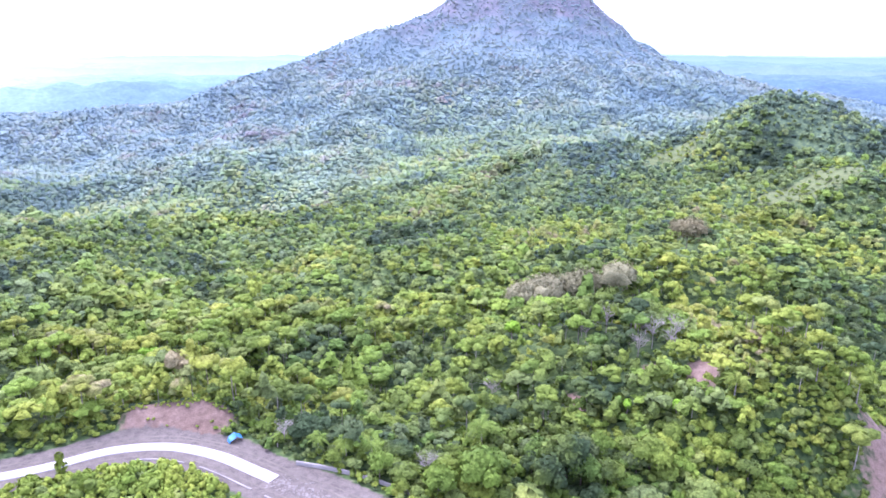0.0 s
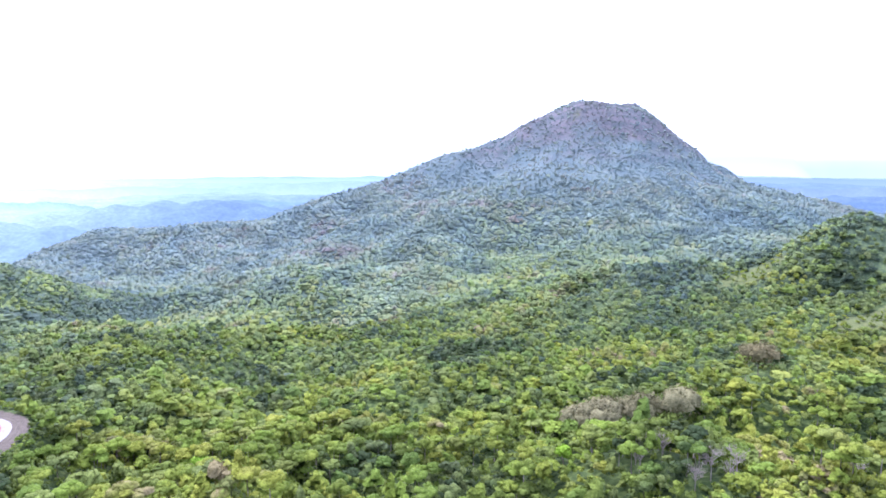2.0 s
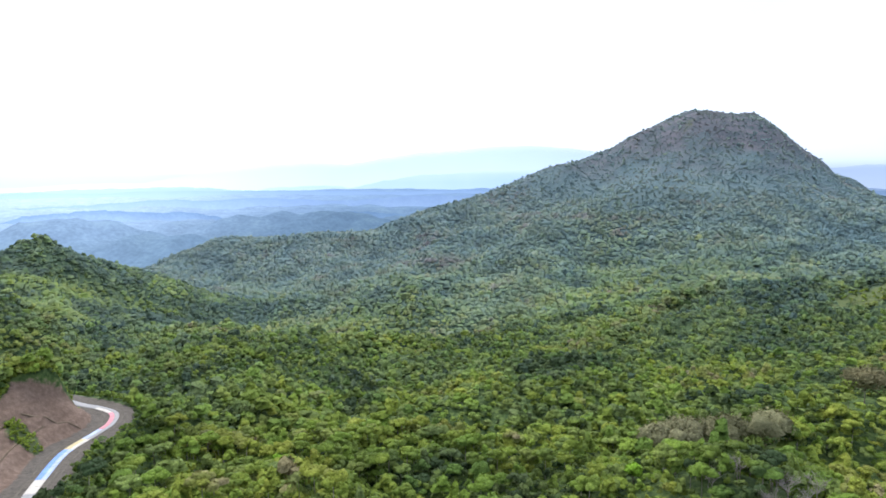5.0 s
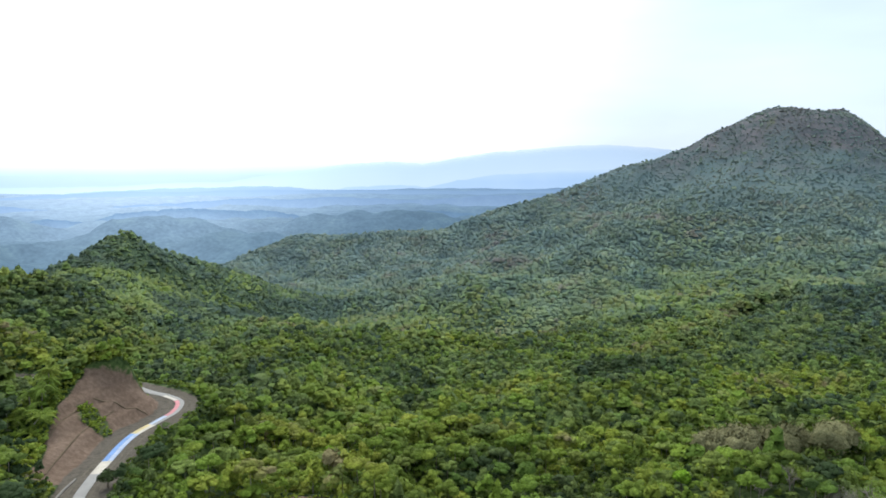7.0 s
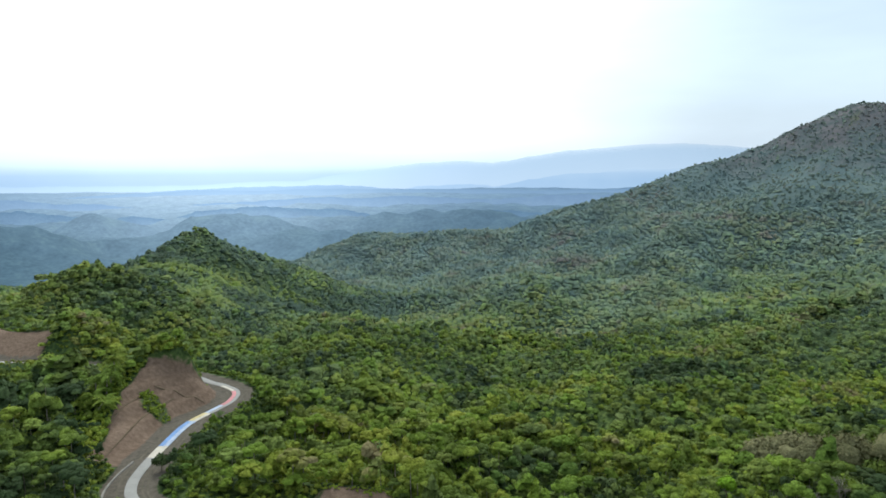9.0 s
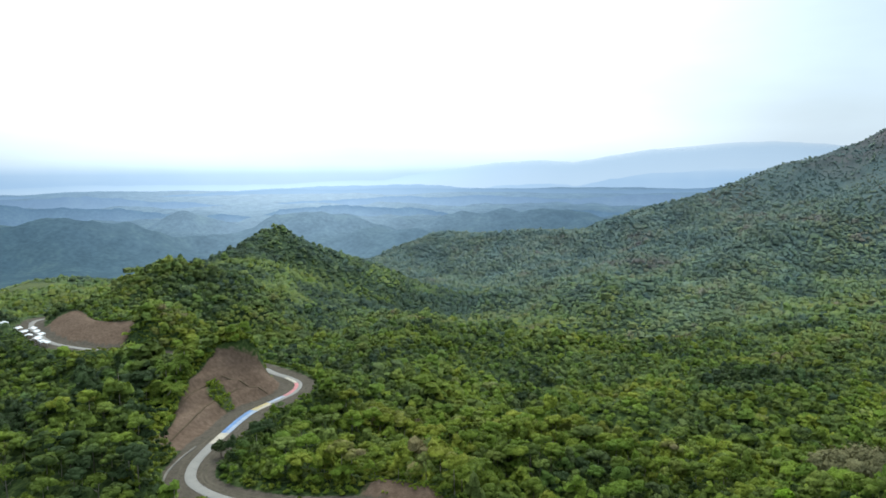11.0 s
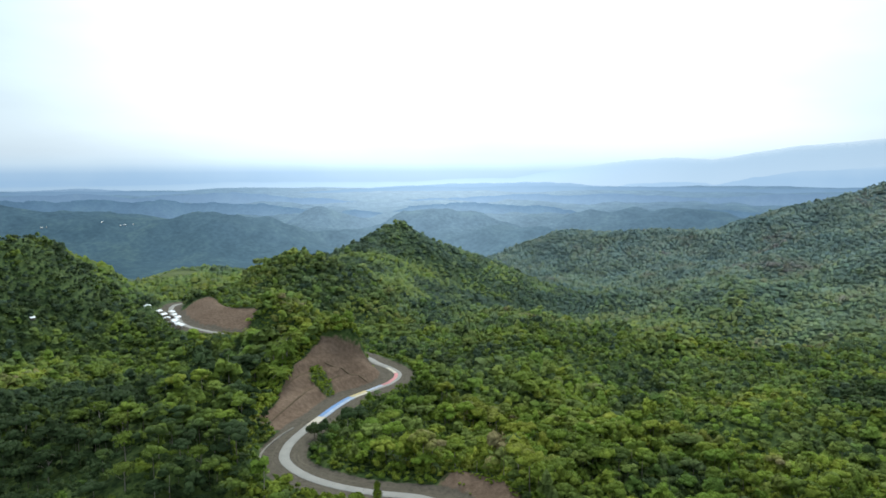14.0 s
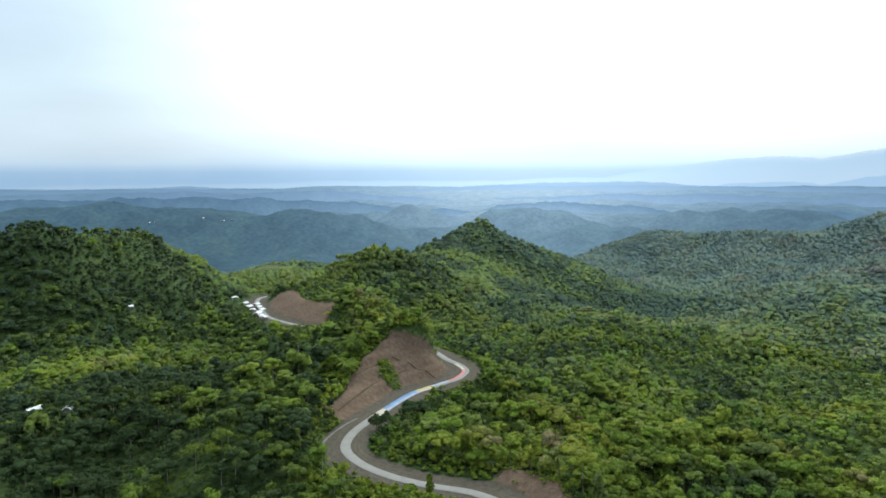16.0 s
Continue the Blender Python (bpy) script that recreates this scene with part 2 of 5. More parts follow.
def ground_material():
    m, n, l, b = material("forest ground", 0.95, 0.1)
    a = {}
    for key in ("soil", "gravel", "grass", "hazed"):
        at = n.new("ShaderNodeAttribute")
        at.attribute_name = key
        a[key] = at.outputs["Fac"]
    mid, fine, grain = noise_node(n, l, 0.05, 5.0), noise_node(n, l, 0.5, 6.0), noise_node(n, l, 3.0, 4.0)
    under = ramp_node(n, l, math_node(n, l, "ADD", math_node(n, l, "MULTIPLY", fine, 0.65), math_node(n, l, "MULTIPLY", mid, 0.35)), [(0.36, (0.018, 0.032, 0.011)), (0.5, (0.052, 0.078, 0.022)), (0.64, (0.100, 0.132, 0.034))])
    # far ground: green shifted to blue-grey to paint in distance haze
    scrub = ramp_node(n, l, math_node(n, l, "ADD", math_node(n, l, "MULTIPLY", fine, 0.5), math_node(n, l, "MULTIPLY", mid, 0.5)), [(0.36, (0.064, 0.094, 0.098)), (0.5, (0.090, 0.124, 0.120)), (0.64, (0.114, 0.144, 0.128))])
    grass = ramp_node(n, l, fine, [(0.3, (0.060, 0.084, 0.027)), (0.7, (0.110, 0.118, 0.044))])
    soil = ramp_node(n, l, math_node(n, l, "ADD", math_node(n, l, "MULTIPLY", grain, 0.35), math_node(n, l, "ADD", math_node(n, l, "MULTIPLY", fine, 0.4), math_node(n, l, "MULTIPLY", mid, 0.25))), [(0.36, (0.078, 0.051, 0.033)), (0.5, (0.130, 0.088, 0.060)), (0.64, (0.184, 0.130, 0.092))])
    gravel = ramp_node(n, l, math_node(n, l, "ADD", math_node(n, l, "MULTIPLY", fine, 0.5), math_node(n, l, "MULTIPLY", grain, 0.5)), [(0.35, (0.058, 0.048, 0.036)), (0.65, (0.116, 0.098, 0.074))])

    def edge(f):
        s = math_node(n, l, "ADD", f, math_node(n, l, "MULTIPLY", math_node(n, l, "SUBTRACT", fine, 0.5), 0.9))
        r = n.new("ShaderNodeMapRange")
        r.inputs["From Min"].default_value, r.inputs["From Max"].default_value = 0.38, 0.62
        l.new(s, r.inputs["Value"])
        return r.outputs[0]

    # the dry upper slopes of the mountain: brown grass and bare rock ribs
    pos = n.new("ShaderNodeNewGeometry")
    sep = n.new("ShaderNodeSeparateXYZ")
    l.new(pos.outputs["Position"], sep.inputs[0])
    dry = n.new("ShaderNodeMapRange")
    dry.inputs["From Min"].default_value, dry.inputs["From Max"].default_value, dry.inputs["To Max"].default_value = 95.0, 165.0, 0.8
    l.new(math_node(n, l, "ADD", sep.outputs["Z"], math_node(n, l, "MULTIPLY", math_node(n, l, "SUBTRACT", noise_node(n, l, 0.02, 4.0), 0.5), 170.0)), dry.inputs["Value"])
    ribs = ramp_node(n, l, math_node(n, l, "ADD", math_node(n, l, "MULTIPLY", mid, 0.5), math_node(n, l, "MULTIPLY", noise_node(n, l, 0.22, 6.0), 0.5)), [(0.38, (0.050, 0.064, 0.060)), (0.5, (0.086, 0.080, 0.084)), (0.62, (0.126, 0.106, 0.108))])
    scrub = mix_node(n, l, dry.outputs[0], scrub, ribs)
    c = mix_node(n, l, a["hazed"], under, scrub)
    c = mix_node(n, l, edge(a["grass"]), c, grass)
    c = mix_node(n, l, edge(a["soil"]), c, soil)
    c = mix_node(n, l, edge(a["gravel"]), c, gravel)
    l.new(c, b.inputs["Base Color"])
    bump(n, l, b, fine, 0.6, 0.6)
    return m


M_ground = ground_material()


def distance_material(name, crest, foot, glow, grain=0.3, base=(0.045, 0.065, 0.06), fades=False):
    """Far land as a backdrop: the haze of many kilometres of moist air is put into its emission colour, whiter below
    the veiled sun.
    """
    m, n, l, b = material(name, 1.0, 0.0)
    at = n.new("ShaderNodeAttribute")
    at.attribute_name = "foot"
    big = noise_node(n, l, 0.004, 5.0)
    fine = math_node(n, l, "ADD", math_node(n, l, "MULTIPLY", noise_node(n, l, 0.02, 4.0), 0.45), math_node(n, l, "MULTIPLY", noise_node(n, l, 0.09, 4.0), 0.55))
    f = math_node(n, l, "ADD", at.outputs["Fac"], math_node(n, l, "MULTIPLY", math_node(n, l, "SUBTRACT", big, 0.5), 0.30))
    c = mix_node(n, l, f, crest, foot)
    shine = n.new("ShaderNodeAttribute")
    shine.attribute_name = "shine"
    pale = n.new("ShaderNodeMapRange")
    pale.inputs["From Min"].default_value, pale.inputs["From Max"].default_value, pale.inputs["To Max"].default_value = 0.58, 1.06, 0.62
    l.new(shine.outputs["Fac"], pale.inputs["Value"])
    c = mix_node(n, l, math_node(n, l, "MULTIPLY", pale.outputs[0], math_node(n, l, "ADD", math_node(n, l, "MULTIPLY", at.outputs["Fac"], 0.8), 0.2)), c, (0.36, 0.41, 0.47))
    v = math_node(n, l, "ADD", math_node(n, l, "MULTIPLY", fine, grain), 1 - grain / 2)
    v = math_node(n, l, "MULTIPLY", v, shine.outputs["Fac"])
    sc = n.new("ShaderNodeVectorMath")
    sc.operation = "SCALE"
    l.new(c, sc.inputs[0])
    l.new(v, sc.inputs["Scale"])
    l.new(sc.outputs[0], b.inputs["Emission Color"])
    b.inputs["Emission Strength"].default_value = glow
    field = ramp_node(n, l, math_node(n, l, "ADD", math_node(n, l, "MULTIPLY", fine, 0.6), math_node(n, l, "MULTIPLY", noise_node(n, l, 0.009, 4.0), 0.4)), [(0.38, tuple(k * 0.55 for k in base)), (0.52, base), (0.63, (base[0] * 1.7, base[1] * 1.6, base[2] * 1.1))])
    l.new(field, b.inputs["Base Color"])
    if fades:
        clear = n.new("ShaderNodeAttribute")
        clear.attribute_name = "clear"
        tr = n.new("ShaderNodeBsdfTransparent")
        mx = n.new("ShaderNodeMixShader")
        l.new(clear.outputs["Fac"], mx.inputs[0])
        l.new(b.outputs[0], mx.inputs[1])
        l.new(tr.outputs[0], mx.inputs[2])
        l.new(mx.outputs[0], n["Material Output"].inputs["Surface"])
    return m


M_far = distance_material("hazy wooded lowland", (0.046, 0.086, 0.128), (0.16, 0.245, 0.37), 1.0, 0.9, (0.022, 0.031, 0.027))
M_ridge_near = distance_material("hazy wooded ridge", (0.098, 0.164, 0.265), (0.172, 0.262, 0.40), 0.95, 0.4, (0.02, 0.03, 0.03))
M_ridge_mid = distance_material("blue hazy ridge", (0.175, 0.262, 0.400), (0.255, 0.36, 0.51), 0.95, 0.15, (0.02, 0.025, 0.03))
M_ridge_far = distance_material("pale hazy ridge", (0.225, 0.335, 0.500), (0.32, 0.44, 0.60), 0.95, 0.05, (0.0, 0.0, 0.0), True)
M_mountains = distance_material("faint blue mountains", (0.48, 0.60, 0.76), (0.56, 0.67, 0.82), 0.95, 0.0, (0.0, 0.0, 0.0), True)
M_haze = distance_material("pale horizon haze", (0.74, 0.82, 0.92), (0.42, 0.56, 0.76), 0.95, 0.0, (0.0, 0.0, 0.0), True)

# ---- the lie of the land ----
MOUNTAIN = [
    (130, 1330, 520, 430, 0, 98.8),
    (-90, 1290, 170, 90, 0, 57),
    (-300, 1280, 190, 110, 0, 15),
    (-480, 1130, 150, 120, 30, 11),
    (-110, 1050, 170, 140, 0, 4.9),
    (60, 1090, 150, 120, 0, 33.5),
    (480, 1420, 200, 160, 0, 10.2),
    (340, 980, 170, 150, 0, 10),
    (-200, 880, 130, 110, 0, 1.7),
    (230, 1470, 80, 60, 0, 33.8),
]
VALLEY = [
    (315, 635, 75, 70, 0, 73.7),
    (300, 480, 90, 70, 0, 46.2),
    (170, 680, 110, 110, 0, 33.7),
    (210, 440, 120, 90, 0, 17.5),
    (130, 350, 100, 90, 0, 20),
    (-80, 340, 90, 80, 0, 1.7),
    (-150, 520, 130, 110, 0, 1.9),
    (-120, 720, 150, 120, 0, -25.2),
    (-180, 322, 45, 40, 0, 19.7),
    (350, 555, 50, 50, 0, 40.9),
    (-30, 415, 60, 60, 0, 13.2),
    (-150, 460, 60, 60, 0, -14),
    (285, 690, 40, 40, 0, 19.3),
]
NEAR_SPURS = [
    (20, 250, 90, 70, 0, 20.6),
    (85, 200, 55, 40, 0, 26.8),
    (-60, 160, 130, 50, 0, 29.8),
    (-180, 190, 80, 60, 0, 19.5),
    (-215, 270, 60, 50, 0, 22.3),
    (-230, 245, 35, 45, 35, 26),
    (-300, 110, 120, 90, 0, 21.1),
    (-190, 120, 80, 50, 0, 0.2),
    (-240, 160, 50, 45, 0, 9.7),
    (60, 245, 30, 30, 0, 13.4),
    (400, 150, 150, 150, 0, 37.8),
    (105, 200, 25, 30, 0, 16.9),
    (49, 205, 25, 25, 0, -5.3),
]
WEST_HILLS = [
    (-360, 750, 120, 110, 0, -55.7),
    (-480, 820, 90, 90, 0, -17.9),
    (-630, 670, 55, 70, 0, 58.6),
    (-590, 560, 80, 70, 0, 53),
    (-510, 420, 80, 80, 0, 53.2),
    (-590, 760, 90, 60, 0, 34.3),
    (-600, 150, 90, 110, 0, 93.5),
    (-660, 240, 60, 50, 0, 43.8),
    (-390, 300, 60, 50, 0, 37.8),
]
WEST_SPURS = [
    (-460, 240, 70, 50, 0, -5.9),
    (-360, 380, 90, 80, 0, 8.5),
    (-500, 300, 60, 45, 0, 21.6),
    (-880, 500, 200, 200, 0, 43.1),
    (-545, 195, 50, 50, 0, -16),
    (-600, 105, 60, 50, 0, 13.2),
    (-690, 300, 45, 40, 0, 36.6),
    (-460, 265, 40, 25, 0, 13),
    (-540, 470, 35, 50, 0, 8),
]
LOWLAND = [
    (-580, 950, 150, 110, 0, -32.2),
    (-1100, 900, 350, 350, 0, -19.7),
    (-700, 1150, 200, 150, 0, 22.8),
    (0, -100, 350, 200, 0, 28.9),
    (-300, 1800, 500, 300, 0, -16.4),
    (500, 1900, 500, 300, 0, 8.7),
]
ADJUST = [
    (-205, 690, 75, 45, 0, -22), (-170, 585, 80, 40, 0, 6), (-312, 254, 50, 24, 0, 17),
    (-86, 194, 36, 9, 0, 8), (-238, 256, 30, 32, 0, 8), (-930, 475, 130, 100, 0, 7), (-632, 668, 18, 18, 0, 9), (27, 262, 40, 40, 0, 4), (122, 190, 24, 45, 0, 6),
]
LOWER_SPURS = [
    (-184, 119, 32, 32, 0, 9.8), (-236, 190, 32, 32, 0, 5.7), (-89, 230, 32, 32, 0, 10.1), (-97, 287, 45, 45, 0, 14.1), (-169, 316, 32, 32, 0, -6.3), (122, 376, 95, 95, 0, 9), (-219, 397, 45, 45, 0, 11.5), (-427, 398, 95, 95, 0, 5.9), (-118, 472, 32, 32, 0, -7.8), (-264, 472, 65, 65, 0, 7.4), (104, 529, 95, 95, 0, 10.3), (-414, 563, 32, 32, 0, -10.8), (-1356, 601, 32, 32, 0, 6.1), (-199, 605, 95, 95, 0, -11.1), (-641, 629, 32, 32, 0, 9.5),
]
MIDDLE_SPURS = [
    (-290, 633, 32, 32, 0, -8.2), (-607, 650, 65, 65, 0, 1.8), (-582, 670, 32, 32, 0, 12.6), (-367, 684, 95, 95, 0, -9.8), (-496, 694, 65, 65, 0, -7.7), (-306, 760, 95, 95, 0, 17.8), (-585, 763, 45, 45, 0, -7.3), (-390, 812, 32, 32, 0, 16), (-349, 899, 32, 32, 0, -13.5), (-237, 922, 65, 65, 0, -14.2), (-237, 922, 32, 32, 0, -13.8), (21, 965, 95, 95, 0, -18.5), (-477, 978, 95, 95, 0, -9), (-335, 1060, 95, 95, 0, -22.8), (-553, 1125, 45, 45, 0, 4.6),
]
UPPER_SPURS = [
    (-723, 1151, 95, 95, 0, 8.5), (-461, 1235, 65, 65, 0, -15.6), (-337, 1263, 65, 65, 0, 9.5), (343, 1289, 32, 32, 0, -9.9), (-138, 1292, 32, 32, 0, 6), (9, 1297, 95, 95, 0, -9.5), (9, 1297, 32, 32, 0, 8.9), (317, 1304, 32, 32, 0, 11.8), (587, 1308, 65, 65, 0, -10.4), (816, 1313, 32, 32, 0, -18.5), (694, 1328, 45, 45, 0, 5.1), (478, 1332, 95, 95, 0, -18.3), (373, 1351, 32, 32, 0, 9.3), (267, 1362, 45, 45, 0, -3.8), (224, 1430, 32, 32, 0, 5.4),
]


def swell(X, Y, cx, cy, rx, ry, turn, height):
    c, s = math.cos(radians(turn)), math.sin(radians(turn))
    dx, dy = X - cx, Y - cy
    return height * np.exp(-((dx * c + dy * s) / rx) ** 2 - ((dy * c - dx * s) / ry) ** 2)


def vnoise(X, Y, size, seed=0):
    """Smooth value noise from -1 to 1, with features of that many metres."""
    u, v = np.asarray(X) / size, np.asarray(Y) / size
    i, j = np.floor(u), np.floor(v)
    fu, fv = u - i, v - j
    fu, fv = fu * fu * (3 - 2 * fu), fv * fv * (3 - 2 * fv)

    def g(a, b):
        k = np.sin(a * 127.1 + b * 311.7 + seed * 74.7) * 43758.5453
        return (k - np.floor(k)) * 2 - 1
    return (g(i, j) * (1 - fu) + g(i + 1, j) * fu) * (1 - fv) + (g(i, j + 1) * (1 - fu) + g(i + 1, j + 1) * fu) * fv


def spline(points, step):
    """Points every step metres on a smooth line through those given."""
    p = np.array(points, float)
    p = np.vstack([2 * p[0] - p[1], p, 2 * p[-1] - p[-2]])
    out = []
    for k in range(1, len(p) - 2):
        n = max(2, int(np.linalg.norm(p[k + 1] - p[k]) / step))
        for u in np.arange(n) / n:
            out.append(0.5 * (2 * p[k] + (p[k + 1] - p[k - 1]) * u + (2 * p[k - 1] - 5 * p[k] + 4 * p[k + 1] - p[k + 2]) * u ** 2 + (3 * p[k] - p[k - 1] - 3 * p[k + 1] + p[k + 2]) * u ** 3))
    out.append(p[-2])
    return np.array(out)


ROAD = spline([
    (40, 96, 1), (18, 116, 2), (-6, 136, 2.5), (-24, 148, 2.5), (-39, 157, 2.5), (-50, 164, 2.5), (-62, 171, 2.5), (-76, 175, 2.5),
    (-91, 173, 2.5), (-105, 165, 2.5), (-120, 159, 2.5), (-135, 157, 2.5), (-149, 159.5, 2.5), (-159, 167, 2.5), (-166.5, 177.5, 2.6), (-177.5, 197, 2.4),
    (-189.5, 221, 1.9), (-193.7, 241, 1.4), (-196.7, 255, 1.2), (-204.7, 267, 1.1), (-216.7, 272, 1.1), (-229, 274, 1.0), (-255, 283, -0.6), (-300, 290, -4),
    (-350, 284, -7), (-397, 274, -9), (-420, 269, -9), (-446, 268, -9), (-480, 277, -9), (-512, 288, -9), (-532, 304, -9), (-552, 345, -14),
], 1.5)
ROAD_T = np.gradient(ROAD, axis=0)
ROAD_T /= np.linalg.norm(ROAD_T[:, :2], axis=1)[:, None]
ROAD_S = np.concatenate([[0], np.cumsum(np.linalg.norm(np.diff(ROAD[:, :2], axis=0), axis=1))])


def by_road(X, Y):
    """Distance from the road's middle line, the side (plus: left of its way), its height there and the way along it."""
    X, Y = np.atleast_1d(X).astype(float), np.atleast_1d(Y).astype(float)
    d, side = np.full(X.shape, 1e4), np.zeros(X.shape)
    z, s = np.zeros(X.shape), np.zeros(X.shape)
    near = np.where((X > -640) & (X < 130) & (Y > 0) & (Y < 430))[0]
    for a in range(0, len(near), 20000):
        k = near[a:a + 20000]
        dx, dy = X[k, None] - ROAD[None, :, 0], Y[k, None] - ROAD[None, :, 1]
        q = dx * dx + dy * dy
        i = q.argmin(1)
        r = np.arange(len(k))
        d[k] = np.sqrt(q[r, i])
        side[k] = np.sign(ROAD_T[i, 0] * dy[r, i] - ROAD_T[i, 1] * dx[r, i])
        z[k], s[k] = ROAD[i, 2], ROAD_S[i]
    return d, side, z, s


def ramp(v, a, b):
    u = np.clip((v - a) / (b - a), 0, 1)
    return u * u * (3 - 2 * u)


def along(x, y):
    return ROAD_S[((ROAD[:, 0] - x) ** 2 + (ROAD[:, 1] - y) ** 2).argmin()]


CUT_A = (along(-167, 181), along(-214, 274))     # the tall cut above the painted bend
CUT_B = (along(-385, 277), along(-500, 285))     # the red cut on the far road
BANK = (along(-67, 173), along(-90, 173))       # the low bank behind the hairpin


def natural(X, Y):
    q = ((X - 157) / 154) ** 2 + ((Y - 1385) / 178) ** 2
    h = -35 + 145 / (1 + q * q) - 68 / (1 + np.exp((X + 800) / 90)) - 50 / (1 + np.exp(-(Y - 1650) / 90))
    for rows in (MOUNTAIN, WEST_HILLS, WEST_SPURS, VALLEY, NEAR_SPURS, LOWLAND, ADJUST, LOWER_SPURS, MIDDLE_SPURS, UPPER_SPURS):
        for r in rows:
            h = h + swell(X, Y, *r)
    far = ramp(np.hypot(X, Y), 250, 700)
    h = h + far * (4 * vnoise(X, Y, 90, 1) + 2.5 * vnoise(X, Y, 38, 2) + 13 * (0.55 - np.abs(vnoise(X + 0.5 * Y, Y - 0.3 * X, 150, 12))) * (1 - ramp(h, 20, 70))) + 1.2 * vnoise(X, Y, 25, 3)
    # small spurs and gullies of the valley
    reach = np.hypot(X, Y)
    h = h + 9 * ramp(reach, 250, 340) * (1 - ramp(reach, 820, 1000)) * (0.42 - np.abs(vnoise(X * 0.8 + 0.5 * Y, Y * 0.8 - 0.5 * X, 62, 26)))
    # spurs and gullies that run down from the summit
    turn = np.arctan2(Y - 1385, X - 157)
    spur = 0.6 - np.abs(vnoise(turn * 3.2, np.sqrt(q) * 0.5, 1.0, 17)) + 0.5 * (0.5 - np.abs(vnoise(turn * 7.5, np.sqrt(q) * 1.2, 1.0, 18)))
    h = h + 14 * spur * ramp(q, 0.3, 1.2) * (1 - ramp(q, 5, 12))
    return h


def lowland(R, A):
    """Height of the far plain and its hills, at a distance and a bearing in radians."""
    X, Y = -R * np.sin(A), R * np.cos(A)
    h = -130 + 118 * ramp(R, 1700, 5200)
    fade = ramp(R, 1500, 1800) * (1 - 0.75 * ramp(R, 2400, 4200))
    h = h + fade * (60 * (0.6 - np.abs(vnoise(X, Y, 430, 13))) + 28 * (0.5 - np.abs(vnoise(X, Y, 170, 14))) + 9 * vnoise(X, Y, 60, 15) + 4 * vnoise(X, Y, 24, 16))
    for bearing_, dist, wide, deep, up in ((43, 2150, 6, 150, 104), (37, 1950, 5, 110, 62), (76, 2250, 13, 200, 98), (61.5, 2000, 7, 150, 76), (28, 2400, 8, 160, 60), (52, 2500, 6, 140, 45), (82, 1800, 6, 110, 40)):
        h = h + up * np.exp(-((np.degrees(A) - bearing_) / wide) ** 2 - ((R - dist) / deep) ** 2)
    return h


CENTRE = (40.0, 10.0)


